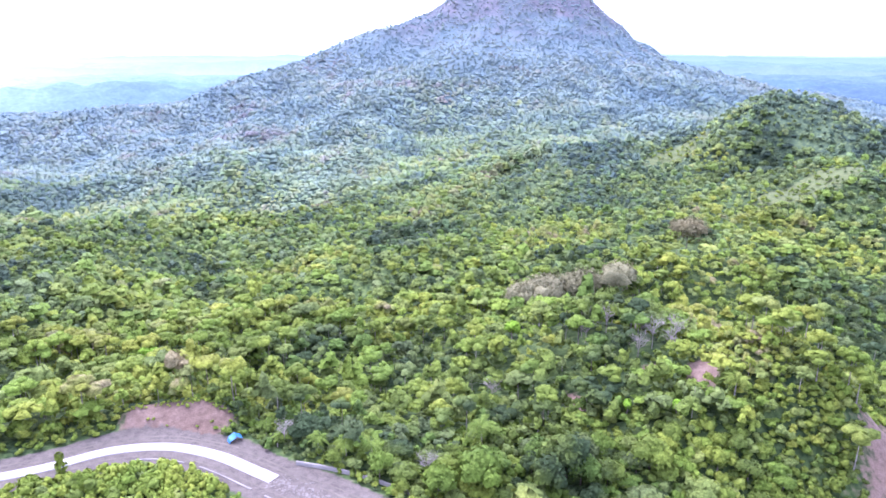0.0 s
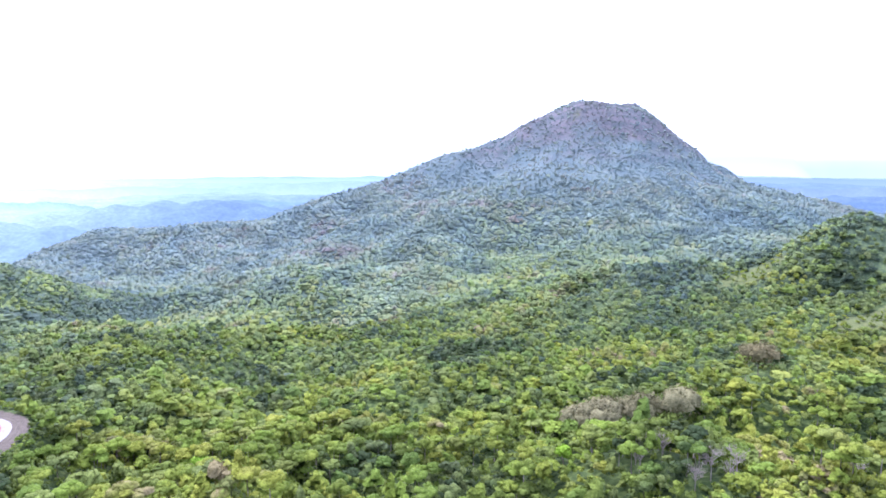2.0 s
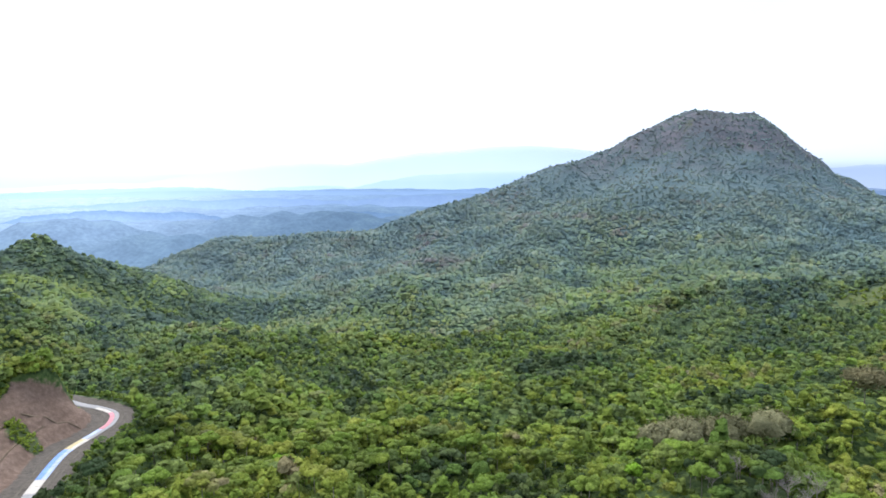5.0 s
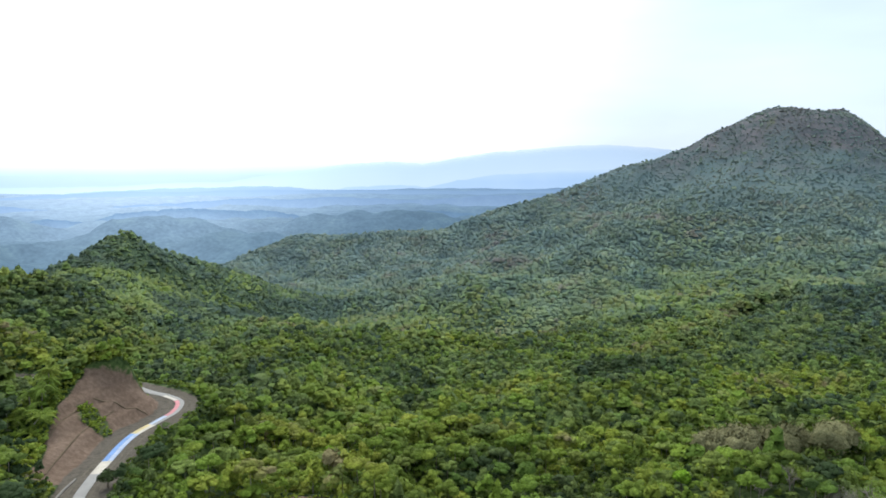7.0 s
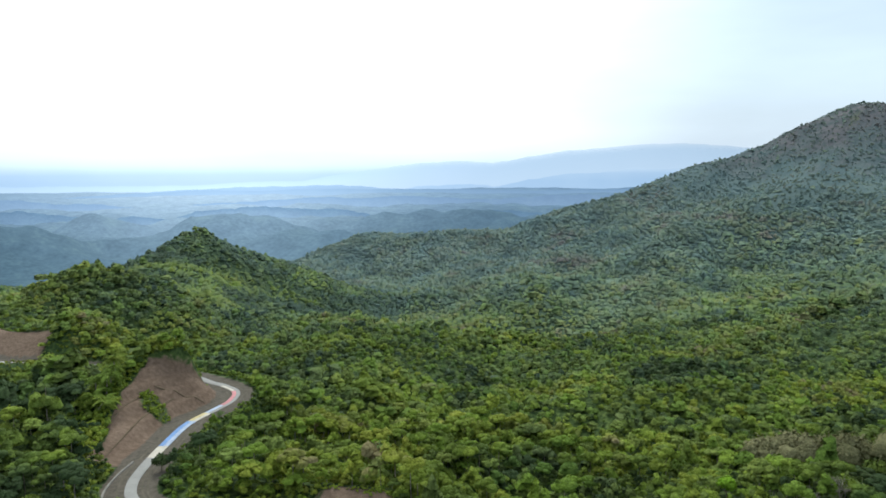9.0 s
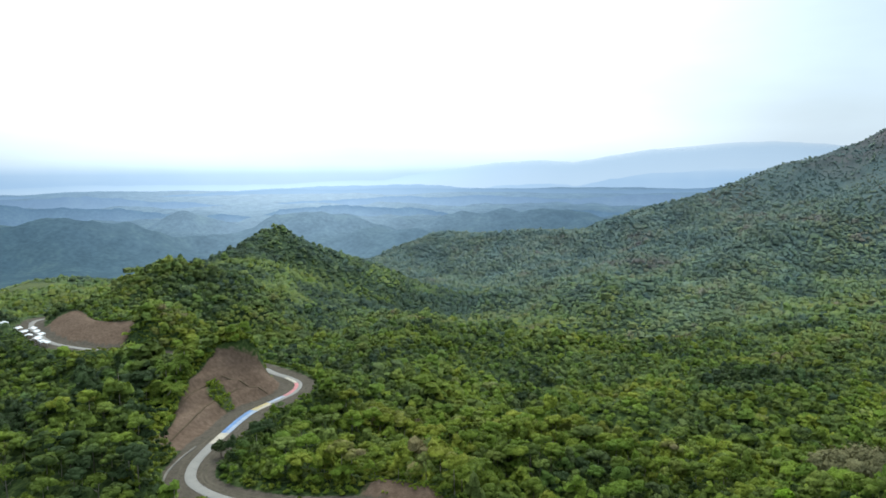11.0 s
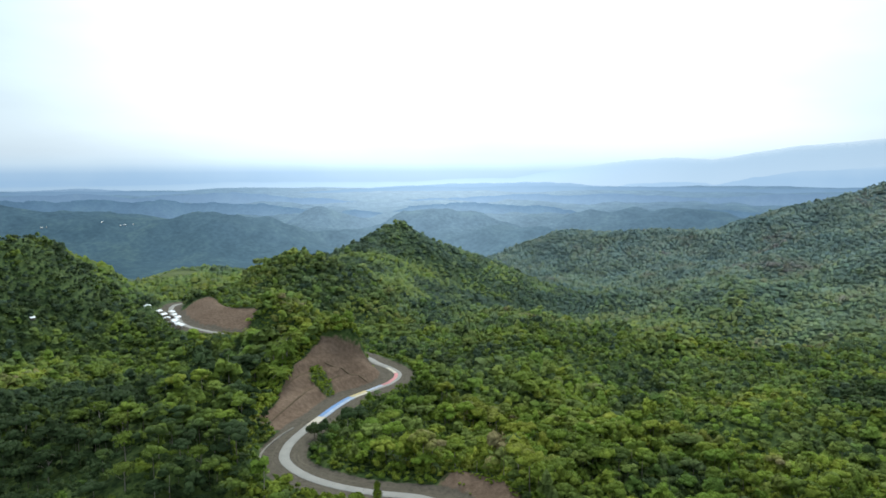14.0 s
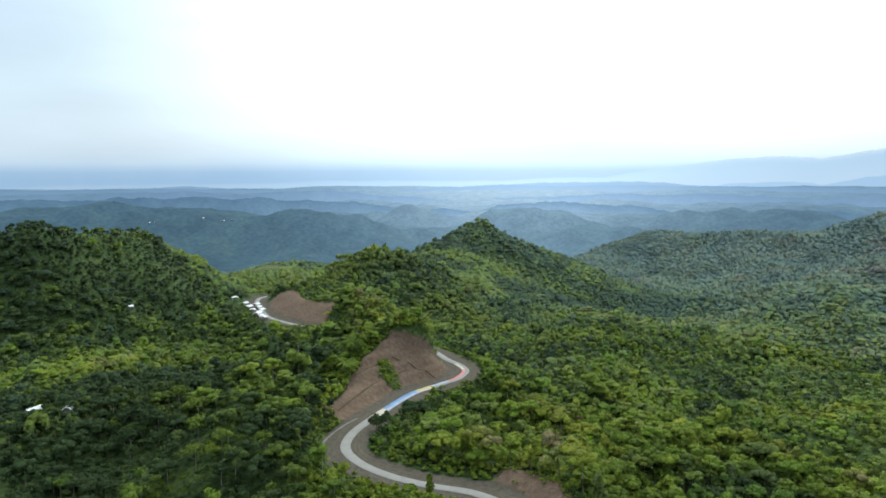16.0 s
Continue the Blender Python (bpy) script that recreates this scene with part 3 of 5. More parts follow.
def land(X, Y):
    """Height of the ground, and its masks: bare soil, gravel, grass, painted distance haze; and the distance from the
    road.
    """
    shape = np.shape(X)
    X, Y = np.ravel(np.asarray(X, float)), np.ravel(np.asarray(Y, float))
    h = natural(X, Y)
    R, A = np.hypot(X - CENTRE[0], Y - CENTRE[1]), np.arctan2(-(X - CENTRE[0]), Y - CENTRE[1])
    f = ramp(R, 1550, 1950)
    h = h * (1 - f) + lowland(R, A) * f
    d, side, rz, s = by_road(X, Y)
    wob = 1 + 0.15 * vnoise(X, Y, 14, 4)
    shelf = 1 - ramp(d, 7.5, 20)
    h = h * (1 - shelf) + rz * shelf
    in_a = ramp(s, CUT_A[0] - 4, CUT_A[0] + 4) * (1 - ramp(s, CUT_A[1] - 4, CUT_A[1] + 8))
    in_b = ramp(s, CUT_B[0] - 8, CUT_B[0] + 8) * (1 - ramp(s, CUT_B[1] - 8, CUT_B[1] + 8))
    in_c = ramp(s, BANK[0] - 5, BANK[0] + 5) * (1 - ramp(s, BANK[1] - 5, BANK[1] + 5))
    way = ramp(s, CUT_A[0] + 5, CUT_A[1] - 25)
    reach = 20 + 16 * way
    cut_a = in_a * (side > 0) * (1 - ramp(d, (reach - 1) * (0.8 + 0.2 * wob), (reach + 2) * (0.8 + 0.2 * wob))) * (d > 4)
    face = rz + np.clip((np.minimum(d, reach + 1) - 7) * (0.28 + 0.52 * way), 0, 9 + 17.5 * way)
    step = 4.6
    k = face - rz
    bench = rz + step * (np.floor(k / step) + ramp(k / step - np.floor(k / step), 0.22, 1.0))
    use_a = in_a * (side > 0) * (1 - ramp(d, reach + 3, reach + 30))
    h = h * (1 - use_a) + bench * use_a
    cut_b = in_b * (side < 0) * (1 - ramp(d, 29, 34)) * (d > 4)
    use_b = in_b * (side < 0) * (1 - ramp(d, 26, 44))
    h = h * (1 - use_b) + (rz + np.clip((d - 6) * 0.6, 0, 12)) * use_b
    cut_c = in_c * (side < 0) * (1 - ramp(d, 15 * wob, 19 * wob)) * (d > 4)
    use_c = in_c * (side < 0) * (1 - ramp(d, 16, 30))
    h = h * (1 - use_c) + (rz + np.clip((d - 8.5) * 0.7, 0, 3.6 + 2.4 * vnoise(X, Y, 9, 19))) * use_c
    blobs = np.zeros(len(X))
    for r in ((66, 207, 6, 5, 0, 1.2), (78, 197, 5, 7, 0, 1.3), (42, 204, 4, 8, 20, 1.0), (152, 180, 27, 60, -32, 1.6), (-88, 158, 3, 5, 0, 1.0)):
        blobs = np.maximum(blobs, np.minimum(1, swell(X, Y, *r)))
    patch = np.exp(-((d - 17) / 9) ** 2) * np.exp(-((s - (CUT_A[0] + 0.46 * (CUT_A[1] - CUT_A[0])) - 0.35 * (d - 17)) / 4.0) ** 2) * in_a * (side > 0)
    soil = np.clip(np.maximum.reduce([cut_a - 1.3 * patch, cut_b, cut_c, blobs]), 0, 1)
    gravel = np.clip((1 - ramp(d, 7.5 * wob, 10.5 * wob)) * 1.0, 0, 1)
    grass = np.zeros(len(X))
    for r in ((246, 462, 62, 16, 25, 1.2), (205, 630, 40, 14, 30, 1.2), (-850, 455, 60, 45, 0, 1.1), (95, 200, 20, 26, 0, 0.6), (101, 1262, 13, 38, -25, 0.5)):
        grass = np.maximum(grass, np.minimum(1, swell(X, Y, *r)))
    grass = np.maximum(grass, np.minimum(1, patch))
    # share of distance haze put into the ground's colour
    hazed = ramp(np.hypot(X, Y), 430, 1220) * (1 - 0.6 * ramp(-X, 330, 540) * (Y < 850))
    return tuple(v.reshape(shape) for v in (h, soil, gravel, grass, hazed, d))


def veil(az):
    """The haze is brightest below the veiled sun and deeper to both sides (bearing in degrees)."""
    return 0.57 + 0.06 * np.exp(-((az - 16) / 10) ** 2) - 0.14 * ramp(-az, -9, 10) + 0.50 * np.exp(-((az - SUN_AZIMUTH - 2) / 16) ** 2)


def ground_z(x, y):
    return float(land(np.array([x]), np.array([y]))[0][0])


def set_attribute(me, key, values, domain="POINT"):
    me.attributes.new(key, "FLOAT", domain).data.foreach_set("value", np.ascontiguousarray(values, dtype=np.float32))


def quads(name, verts, faces, mats=(), index=None):
    """A mesh of four-cornered faces out of arrays."""
    me = bpy.data.meshes.new(name)
    me.vertices.add(len(verts))
    me.vertices.foreach_set("co", np.ascontiguousarray(verts, dtype=np.float32).ravel())
    me.loops.add(len(faces) * 4)
    me.loops.foreach_set("vertex_index", np.ascontiguousarray(faces, dtype=np.int32).ravel())
    me.polygons.add(len(faces))
    me.polygons.foreach_set("loop_start", np.arange(len(faces), dtype=np.int32) * 4)
    for m in mats:
        me.materials.append(m)
    if index is not None:
        me.polygons.foreach_set("material_index", np.ascontiguousarray(index, dtype=np.int32))
    me.update(calc_edges=True)
    return me


def grid_faces(rows, cols, wrap=False):
    r, c = np.meshgrid(np.arange(rows - 1), np.arange(cols if wrap else cols - 1), indexing="ij")
    n = (c + 1) % cols
    return np.stack([r * cols + c, r * cols + n, (r + 1) * cols + n, (r + 1) * cols + c], -1).reshape(-1, 4)


def build_ground():
    az = np.radians(np.concatenate([np.arange(-40, 92, 0.36), np.arange(94, 319, 4.5)]))
    radii = [0, 25, 50, 75, 100, 120]
    while radii[-1] < 4880:
        r = radii[-1]
        radii.append(r + (2.1 if r < 340 else min(2.1 + (r - 340) * 0.012, 12) if r < 1750 else 14 if r < 2500 else 70))
    r = np.array(radii)
    RR, AA = np.meshgrid(r, az, indexing="ij")
    X, Y = CENTRE[0] - RR * np.sin(AA), CENTRE[1] + RR * np.cos(AA)
    h, soil, gravel, grass, hazed, d = land(X, Y)
    verts = np.stack([X, Y, h], -1).reshape(-1, 3)
    faces = grid_faces(len(r), len(az), True)
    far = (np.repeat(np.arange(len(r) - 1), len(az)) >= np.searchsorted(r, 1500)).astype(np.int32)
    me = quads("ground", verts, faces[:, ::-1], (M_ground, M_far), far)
    for key, v in (("soil", soil), ("gravel", gravel), ("grass", grass), ("hazed", hazed)):
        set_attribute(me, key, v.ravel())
    # haze put into the far ground's own glow, thicker with distance
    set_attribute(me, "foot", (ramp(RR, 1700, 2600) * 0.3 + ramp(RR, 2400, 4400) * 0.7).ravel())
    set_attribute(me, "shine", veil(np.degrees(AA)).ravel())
    me.polygons.foreach_set("use_smooth", np.ones(len(me.polygons), dtype=bool))
    return tagged(new("ground", me), "hilly ground with understorey, brown soil cuts and far hazy lowland", "ground", kind="structure")


ground = build_ground()


def ridge(name, dist, crestline, rise, size, seed, mat, label, depth=260.0, a0=-44.0, a1=96.0, soft=0.0):
    """A long far ridge: crest line in degrees above the eye's level by bearing, with a slope in front and behind; soft: its top dissolves in haze."""
    az = np.arange(a0, a1, 0.16)
    e = np.interp(az, [c[0] for c in crestline], [c[1] for c in crestline])
    e = e + rise * (vnoise(az, az * 0 + seed, size, seed) + 0.5 * vnoise(az, az * 0 + seed, size * 0.4, seed + 1) + 0.25 * vnoise(az, az * 0, size * 0.12, seed + 2) + 0.14 * vnoise(az, az * 0, size * 0.04, seed + 3))
    crest = EYE + dist * np.tan(np.radians(e))
    profile = [(-1.0, 1.0), (-0.75, 0.80), (-0.5, 0.52), (-0.3, 0.28), (-0.15, 0.10), (0.0, 0.0), (0.3, 0.25), (1.0, 1.0)]
    rows = []
    for u, drop in profile:
        rad = dist + u * depth + 20 * vnoise(az * 30, az * 0 + u * 80, 60, seed + 5) * (u != 0)
        zz = crest - drop * 150 + 9 * vnoise(az * 40, az * 0 + u * 300, 60, seed + 4) * (u != 0)
        rows.append(np.stack([CENTRE[0] - rad * np.sin(np.radians(az)), CENTRE[1] + rad * np.cos(np.radians(az)), zz], -1))
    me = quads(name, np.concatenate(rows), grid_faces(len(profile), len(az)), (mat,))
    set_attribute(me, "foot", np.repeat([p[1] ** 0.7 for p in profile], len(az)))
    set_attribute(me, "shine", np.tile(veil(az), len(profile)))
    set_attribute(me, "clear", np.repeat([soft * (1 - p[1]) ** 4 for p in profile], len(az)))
    me.polygons.foreach_set("use_smooth", np.ones(len(me.polygons), dtype=bool))
    return tagged(new(name, me), label, "hills", kind="structure")


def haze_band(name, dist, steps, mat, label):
    """An added glowing shell that stands for the haze along the horizon: by elevation in degrees, how deep its blue is
    and how clear it is.
    """
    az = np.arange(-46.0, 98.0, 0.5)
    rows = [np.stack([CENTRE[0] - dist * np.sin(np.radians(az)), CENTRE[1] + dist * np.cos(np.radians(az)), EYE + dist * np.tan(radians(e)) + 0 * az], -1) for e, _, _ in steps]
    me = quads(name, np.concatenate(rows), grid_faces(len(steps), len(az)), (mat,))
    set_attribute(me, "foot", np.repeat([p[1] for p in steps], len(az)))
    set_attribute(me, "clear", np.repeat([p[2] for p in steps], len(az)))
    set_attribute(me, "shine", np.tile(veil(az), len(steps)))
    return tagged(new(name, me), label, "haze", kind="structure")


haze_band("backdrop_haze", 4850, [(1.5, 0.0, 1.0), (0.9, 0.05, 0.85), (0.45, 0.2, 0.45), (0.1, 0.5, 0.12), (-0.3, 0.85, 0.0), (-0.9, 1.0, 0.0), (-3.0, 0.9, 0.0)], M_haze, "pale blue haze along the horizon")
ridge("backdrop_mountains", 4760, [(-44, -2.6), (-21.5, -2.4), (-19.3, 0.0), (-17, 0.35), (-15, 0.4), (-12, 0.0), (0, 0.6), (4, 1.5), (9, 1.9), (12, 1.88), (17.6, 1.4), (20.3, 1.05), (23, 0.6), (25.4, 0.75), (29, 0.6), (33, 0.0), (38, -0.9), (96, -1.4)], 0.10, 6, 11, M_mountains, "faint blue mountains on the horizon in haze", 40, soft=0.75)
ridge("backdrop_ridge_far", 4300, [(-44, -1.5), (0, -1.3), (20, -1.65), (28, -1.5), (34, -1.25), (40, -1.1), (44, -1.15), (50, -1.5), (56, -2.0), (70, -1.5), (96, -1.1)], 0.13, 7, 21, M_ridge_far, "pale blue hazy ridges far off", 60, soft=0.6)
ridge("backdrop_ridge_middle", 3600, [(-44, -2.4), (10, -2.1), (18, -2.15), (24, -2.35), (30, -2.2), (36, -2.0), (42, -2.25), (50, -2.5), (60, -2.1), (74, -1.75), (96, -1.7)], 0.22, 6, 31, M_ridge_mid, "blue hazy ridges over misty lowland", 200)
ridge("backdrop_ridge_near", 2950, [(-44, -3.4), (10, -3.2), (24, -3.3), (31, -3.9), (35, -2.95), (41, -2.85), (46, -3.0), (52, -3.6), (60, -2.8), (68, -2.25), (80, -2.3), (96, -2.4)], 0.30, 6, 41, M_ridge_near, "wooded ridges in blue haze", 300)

# ---- trees ----
rng = np.random.default_rng(7)


def unit(v):
    return v / np.linalg.norm(v, axis=-1, keepdims=True)


def cards(centres, normals, sizes, rng, fold=0.2):
    """Leaf clumps: ragged four-cornered pieces, bent along the middle, one at each centre."""
    n = len(centres)
    nrm = unit(normals)
    t = unit(np.cross(nrm, unit(rng.normal(size=(n, 3)))))
    b = np.cross(nrm, t)
    out = np.empty((n, 4, 3))
    for k, (u, v) in enumerate(((-1.15, -0.1), (0.1, -0.8), (1.15, 0.1), (-0.1, 0.8))):
        ju, jv = rng.uniform(0.55, 1.25, n), rng.uniform(0.55, 1.25, n)
        lift = fold * (1 if k % 2 else -1)
        out[:, k] = centres + (t * (u * ju)[:, None] + b * (v * jv)[:, None] + nrm * lift) * (sizes * 0.66)[:, None]
    return out.reshape(-1, 3), np.arange(n * 4).reshape(-1, 4)


def lump(g, r, segments, rings, rough=0.3):
    """An uneven rounded mass of leaves, open below: (vertices, faces, normals)."""
    polar = np.linspace(0.04, 1.62, rings + 1)
    a0 = g.uniform(0, 2 * np.pi)
    rows, nrm = [], []
    for k, p in enumerate(polar):
        a = a0 + (np.arange(segments) + 0.5 * (k % 2)) / segments * 2 * np.pi
        d = np.stack([np.sin(p) * np.cos(a), np.sin(p) * np.sin(a), np.full(segments, np.cos(p))], -1)
        rows.append(d * (r * g.uniform(0.96 - rough, 0.92 + rough, segments))[:, None])
        nrm.append(unit(d + g.normal(size=(segments, 3)) * 0.22 + [0, 0, 0.10]))
    return np.concatenate(rows), grid_faces(rings + 1, segments, True)[:, ::-1], np.concatenate(nrm)


def crown_template(seed, n, r, tall, base, size, lobes, flat=1.0, segments=0, rings=3, inner=0.93, rough=0.3):
    """A crown of several lobes: leaf clumps over rounded masses, of radius r and height tall, from base upwards; with the crown's own normals."""
    g = np.random.default_rng(seed)
    a = g.uniform(0, 2 * np.pi, lobes)
    q = np.sqrt(g.uniform(0.02, 1, lobes)) * r * 0.66
    q[0] = 0
    lz = base + tall * (0.30 + 0.42 * (1 - (q / r) ** 2) * g.uniform(0.6, 1.15, lobes))
    lc = np.stack([q * np.cos(a), q * np.sin(a), lz], -1)
    lr = r * g.uniform(0.36, 0.58, lobes) * (1.0 if lobes > 4 else 1.25 if lobes > 1 else 1.9)
    vs, fs, ns, k = [], [], [], 0
    if segments:
        for c, rad in zip(lc, lr):
            v, f, m = lump(g, rad * inner, segments, rings, rough)
            vs.append(v * [1, 1, 0.95 * flat ** 0.6] + c)
            fs.append(f + k)
            ns.append(m)
            k += len(v)
    if n:
        i = g.choice(lobes, n, p=lr ** 2 / (lr ** 2).sum())
        d = unit(g.normal(size=(n, 3)) + np.array([0, 0, 0.5]))
        rad = lr[i] * g.uniform(0.78, 1.16, n)
        c = lc[i] + d * rad[:, None] * np.array([1, 1, 0.95 * flat ** 0.6])
        nrm = d + g.normal(size=(n, 3)) * 0.3 + np.array([0, 0, 0.7 * (1 - flat)])
        v, f = cards(c, nrm, size * g.uniform(0.5, 1.4, n), g)
        vs.append(v)
        fs.append(f + k)
        ns.append(np.repeat(unit(unit(nrm) * 0.55 + d * 0.6 + np.array([0, 0, 0.25])), 4, axis=0))
    return np.concatenate(vs), np.concatenate(fs), np.concatenate(ns)


def softened(template, up=0.55):
    """The same crown with its shading evened out, as far-off woods seen through moist air."""
    v, f, m = template
    return v, f, unit(m * (1 - up) + np.array([0, 0, up]))


def round_normals(me, normals):
    me.attributes.new("custom_normal", "FLOAT_VECTOR", "POINT").data.foreach_set("vector", np.ascontiguousarray(normals, dtype=np.float32).ravel())


def tube(points, radii, sides=6):
    """A tapered branch along points."""
    p = np.array(points, float)
    t = unit(np.gradient(p, axis=0))
    ref = np.array([0.31, 0.95, 0.1])
    u = unit(np.cross(t, ref))
    v = np.cross(t, u)
    a = np.arange(sides) / sides * 2 * np.pi
    ring = p[:, None] + (u[:, None] * np.cos(a)[None, :, None] + v[:, None] * np.sin(a)[None, :, None]) * np.array(radii)[:, None, None]
    return ring.reshape(-1, 3), grid_faces(len(p), sides, True)


def join(pieces):
    vs, fs, k = [], [], 0
    for v, f in pieces:
        vs.append(v)
        fs.append(f + k)
        k += len(v)
    return np.concatenate(vs), np.concatenate(fs)


def limbs(seed, height, spread, count, thick, twigs=0):
    g = np.random.default_rng(seed)
    bend = g.normal(size=2) * 0.35
    top = np.array([bend[0], bend[1], height])
    pieces = [tube([(0, 0, -1.0), (bend[0] * 0.2, bend[1] * 0.2, height * 0.35), top * [0.6, 0.6, 0.7], top], [thick * 1.25, thick, thick * 0.7, thick * 0.25])]
    for k in range(count):
        a = 2 * np.pi * (k + g.uniform(-0.3, 0.3)) / count
        z0 = height * g.uniform(0.45, 0.8)
        reach = spread * g.uniform(0.6, 1.0)
        s = np.array([bend[0] * z0 / height * 0.6, bend[1] * z0 / height * 0.6, z0])
        e = s + np.array([math.cos(a) * reach, math.sin(a) * reach, height * g.uniform(0.18, 0.42)])
        m = (s + e) / 2 + np.array([0, 0, 0.25 * reach * g.uniform(-0.4, 1)])
        pieces.append(tube([s, m, e], [thick * 0.5, thick * 0.32, thick * 0.1], 5))
        for _ in range(twigs):
            f = m + (e - m) * g.uniform(0, 0.8)
            w = f + g.normal(size=3) * [0.9, 0.9, 0.4] + [0, 0, 0.8]
            pieces.append(tube([f, (f + w) / 2 + [0, 0, 0.1], w], [thick * 0.2, thick * 0.14, thick * 0.05], 4))
    return join(pieces)


def part(name, data, mat, parent, label=""):
    """One mesh object under a thing or a part, from (vertices, faces) or a ready mesh."""
    me = data if isinstance(data, bpy.types.Mesh) else quads(name, data[0], data[1], (mat,))
    if not isinstance(data, bpy.types.Mesh) and len(data) > 2:
        round_normals(me, data[2])
    ob = new(name, me)
    ob.parent = parent
    return tagged(ob, label)


def tree(name, label, trunk, crown, leaf, bark, group="trees of the wood"):
    root = tagged(new(name), label, "tree", group)
    part("trunk", trunk, bark, root)
    if crown is not None:
        part("crown", crown, leaf, root)
    return root


def place(x, y, turn=0.0, s=1.0, tall=1.0, sink=0.0):
    return pose(x, y, ground_z(x, y) - sink, 0, 0, turn) @ Matrix.Diagonal((s, s, s * tall, 1))


def bearing(X, Y):
    return np.hypot(X - CENTRE[0], Y - CENTRE[1]), np.degrees(np.arctan2(-(X - CENTRE[0]), Y - CENTRE[1]))


def scatter(x0, x1, y0, y1, step, seed):
    g = np.random.default_rng(seed)
    X, Y = np.meshgrid(np.arange(x0, x1, step), np.arange(y0, y1, step * 0.87))
    X[::2] += step / 2
    X, Y = X + g.uniform(-0.42, 0.42, X.shape) * step, Y + g.uniform(-0.42, 0.42, Y.shape) * step
    return X.ravel(), Y.ravel()


def stand(name, label, X, Y, Z, templates, scale, tall, tints, leaf, hazed=None, stick=None, sticks=0.06):
    """Many trees of one wood, joined: crowns out of templates, turned and sized one by one; a few show their stems."""
    g = np.random.default_rng(len(X))
    which = g.integers(0, len(templates), len(X))
    turn = g.uniform(0, 2 * np.pi, len(X))
    shows = g.random(len(X)) < sticks
    vs, fs, ns, ts, us, mi, k = [], [], [], [], [], [], 0
    jobs = [(np.where(which == w)[0], *t, 0) for w, t in enumerate(templates)]
    if stick is not None:
        jobs.append((np.where(shows)[0], stick[0], stick[1], unit(stick[0] * [1, 1, 0] + [0, 0, 0.01]), 1))
    for i, tv, tf, tn, slot in jobs:
        c, s = np.cos(turn[i])[:, None], np.sin(turn[i])[:, None]
        v = np.stack([(tv[:, 0] * c - tv[:, 1] * s) * scale[i, None] + X[i, None],
                      (tv[:, 0] * s + tv[:, 1] * c) * scale[i, None] + Y[i, None],
                      tv[None, :, 2] * (scale * tall)[i, None] + Z[i, None]], -1)
        m = np.stack([tn[:, 0] * c - tn[:, 1] * s, tn[:, 0] * s + tn[:, 1] * c, np.broadcast_to(tn[None, :, 2], (len(i), len(tn)))], -1)
        vs.append(v.reshape(-1, 3))
        ns.append(m.reshape(-1, 3))
        fs.append((tf[None] + (np.arange(len(i)) * len(tv))[:, None, None] + k).reshape(-1, 4))
        ts.append(np.repeat(tints[i], len(tv)))
        if hazed is not None:
            us.append(np.repeat(hazed[i], len(tv)))
        mi.append(np.full(len(i) * len(tf), slot))
        k += len(i) * len(tv)
    me = quads(name, np.concatenate(vs), np.concatenate(fs), (leaf, M_pale), np.concatenate(mi))
    set_attribute(me, "tint", np.concatenate(ts))
    if hazed is not None:
        set_attribute(me, "hazed", np.concatenate(us))
    round_normals(me, np.concatenate(ns))
    return tagged(new(name, me), label, "forest", kind="stuff")


def haze_mix(X, Y, seed):
    """How much blue-grey distance haze is put into a tree's colour, growing past the valley."""
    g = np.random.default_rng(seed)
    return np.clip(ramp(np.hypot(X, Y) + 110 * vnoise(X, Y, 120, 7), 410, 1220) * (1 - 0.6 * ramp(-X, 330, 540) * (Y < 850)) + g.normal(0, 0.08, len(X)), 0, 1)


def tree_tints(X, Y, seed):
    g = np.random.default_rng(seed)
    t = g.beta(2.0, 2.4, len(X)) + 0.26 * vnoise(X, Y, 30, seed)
    # tints darkened to stand in for shade: the near western slope and the hills to the west, north and east
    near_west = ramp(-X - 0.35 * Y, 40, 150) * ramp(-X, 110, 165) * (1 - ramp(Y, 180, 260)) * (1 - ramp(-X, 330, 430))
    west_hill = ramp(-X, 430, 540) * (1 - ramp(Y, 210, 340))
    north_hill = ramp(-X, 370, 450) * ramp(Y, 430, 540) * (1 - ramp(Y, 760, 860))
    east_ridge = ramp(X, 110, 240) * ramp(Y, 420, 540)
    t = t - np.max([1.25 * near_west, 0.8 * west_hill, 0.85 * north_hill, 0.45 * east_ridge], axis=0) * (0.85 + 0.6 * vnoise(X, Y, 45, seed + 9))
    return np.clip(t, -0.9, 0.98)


def lee(X, Y, h):
    """True on the steep far sides of the hills, where the wood is thin."""
    R = np.hypot(X - CENTRE[0], Y - CENTRE[1])
    beyond = land(X + 6 * (X - CENTRE[0]) / R, Y + 6 * (Y - CENTRE[1]) / R)[0]
    return (beyond - h) / 6 < (h - 125) / R - 0.06


# where single trees of note stand: kept clear of the wood
CLEAR = []


def clear_of(X, Y):
    ok = np.ones(len(X), bool)
    for x, y, r in CLEAR:
        ok &= np.hypot(X - x, Y - y) > r
    return ok


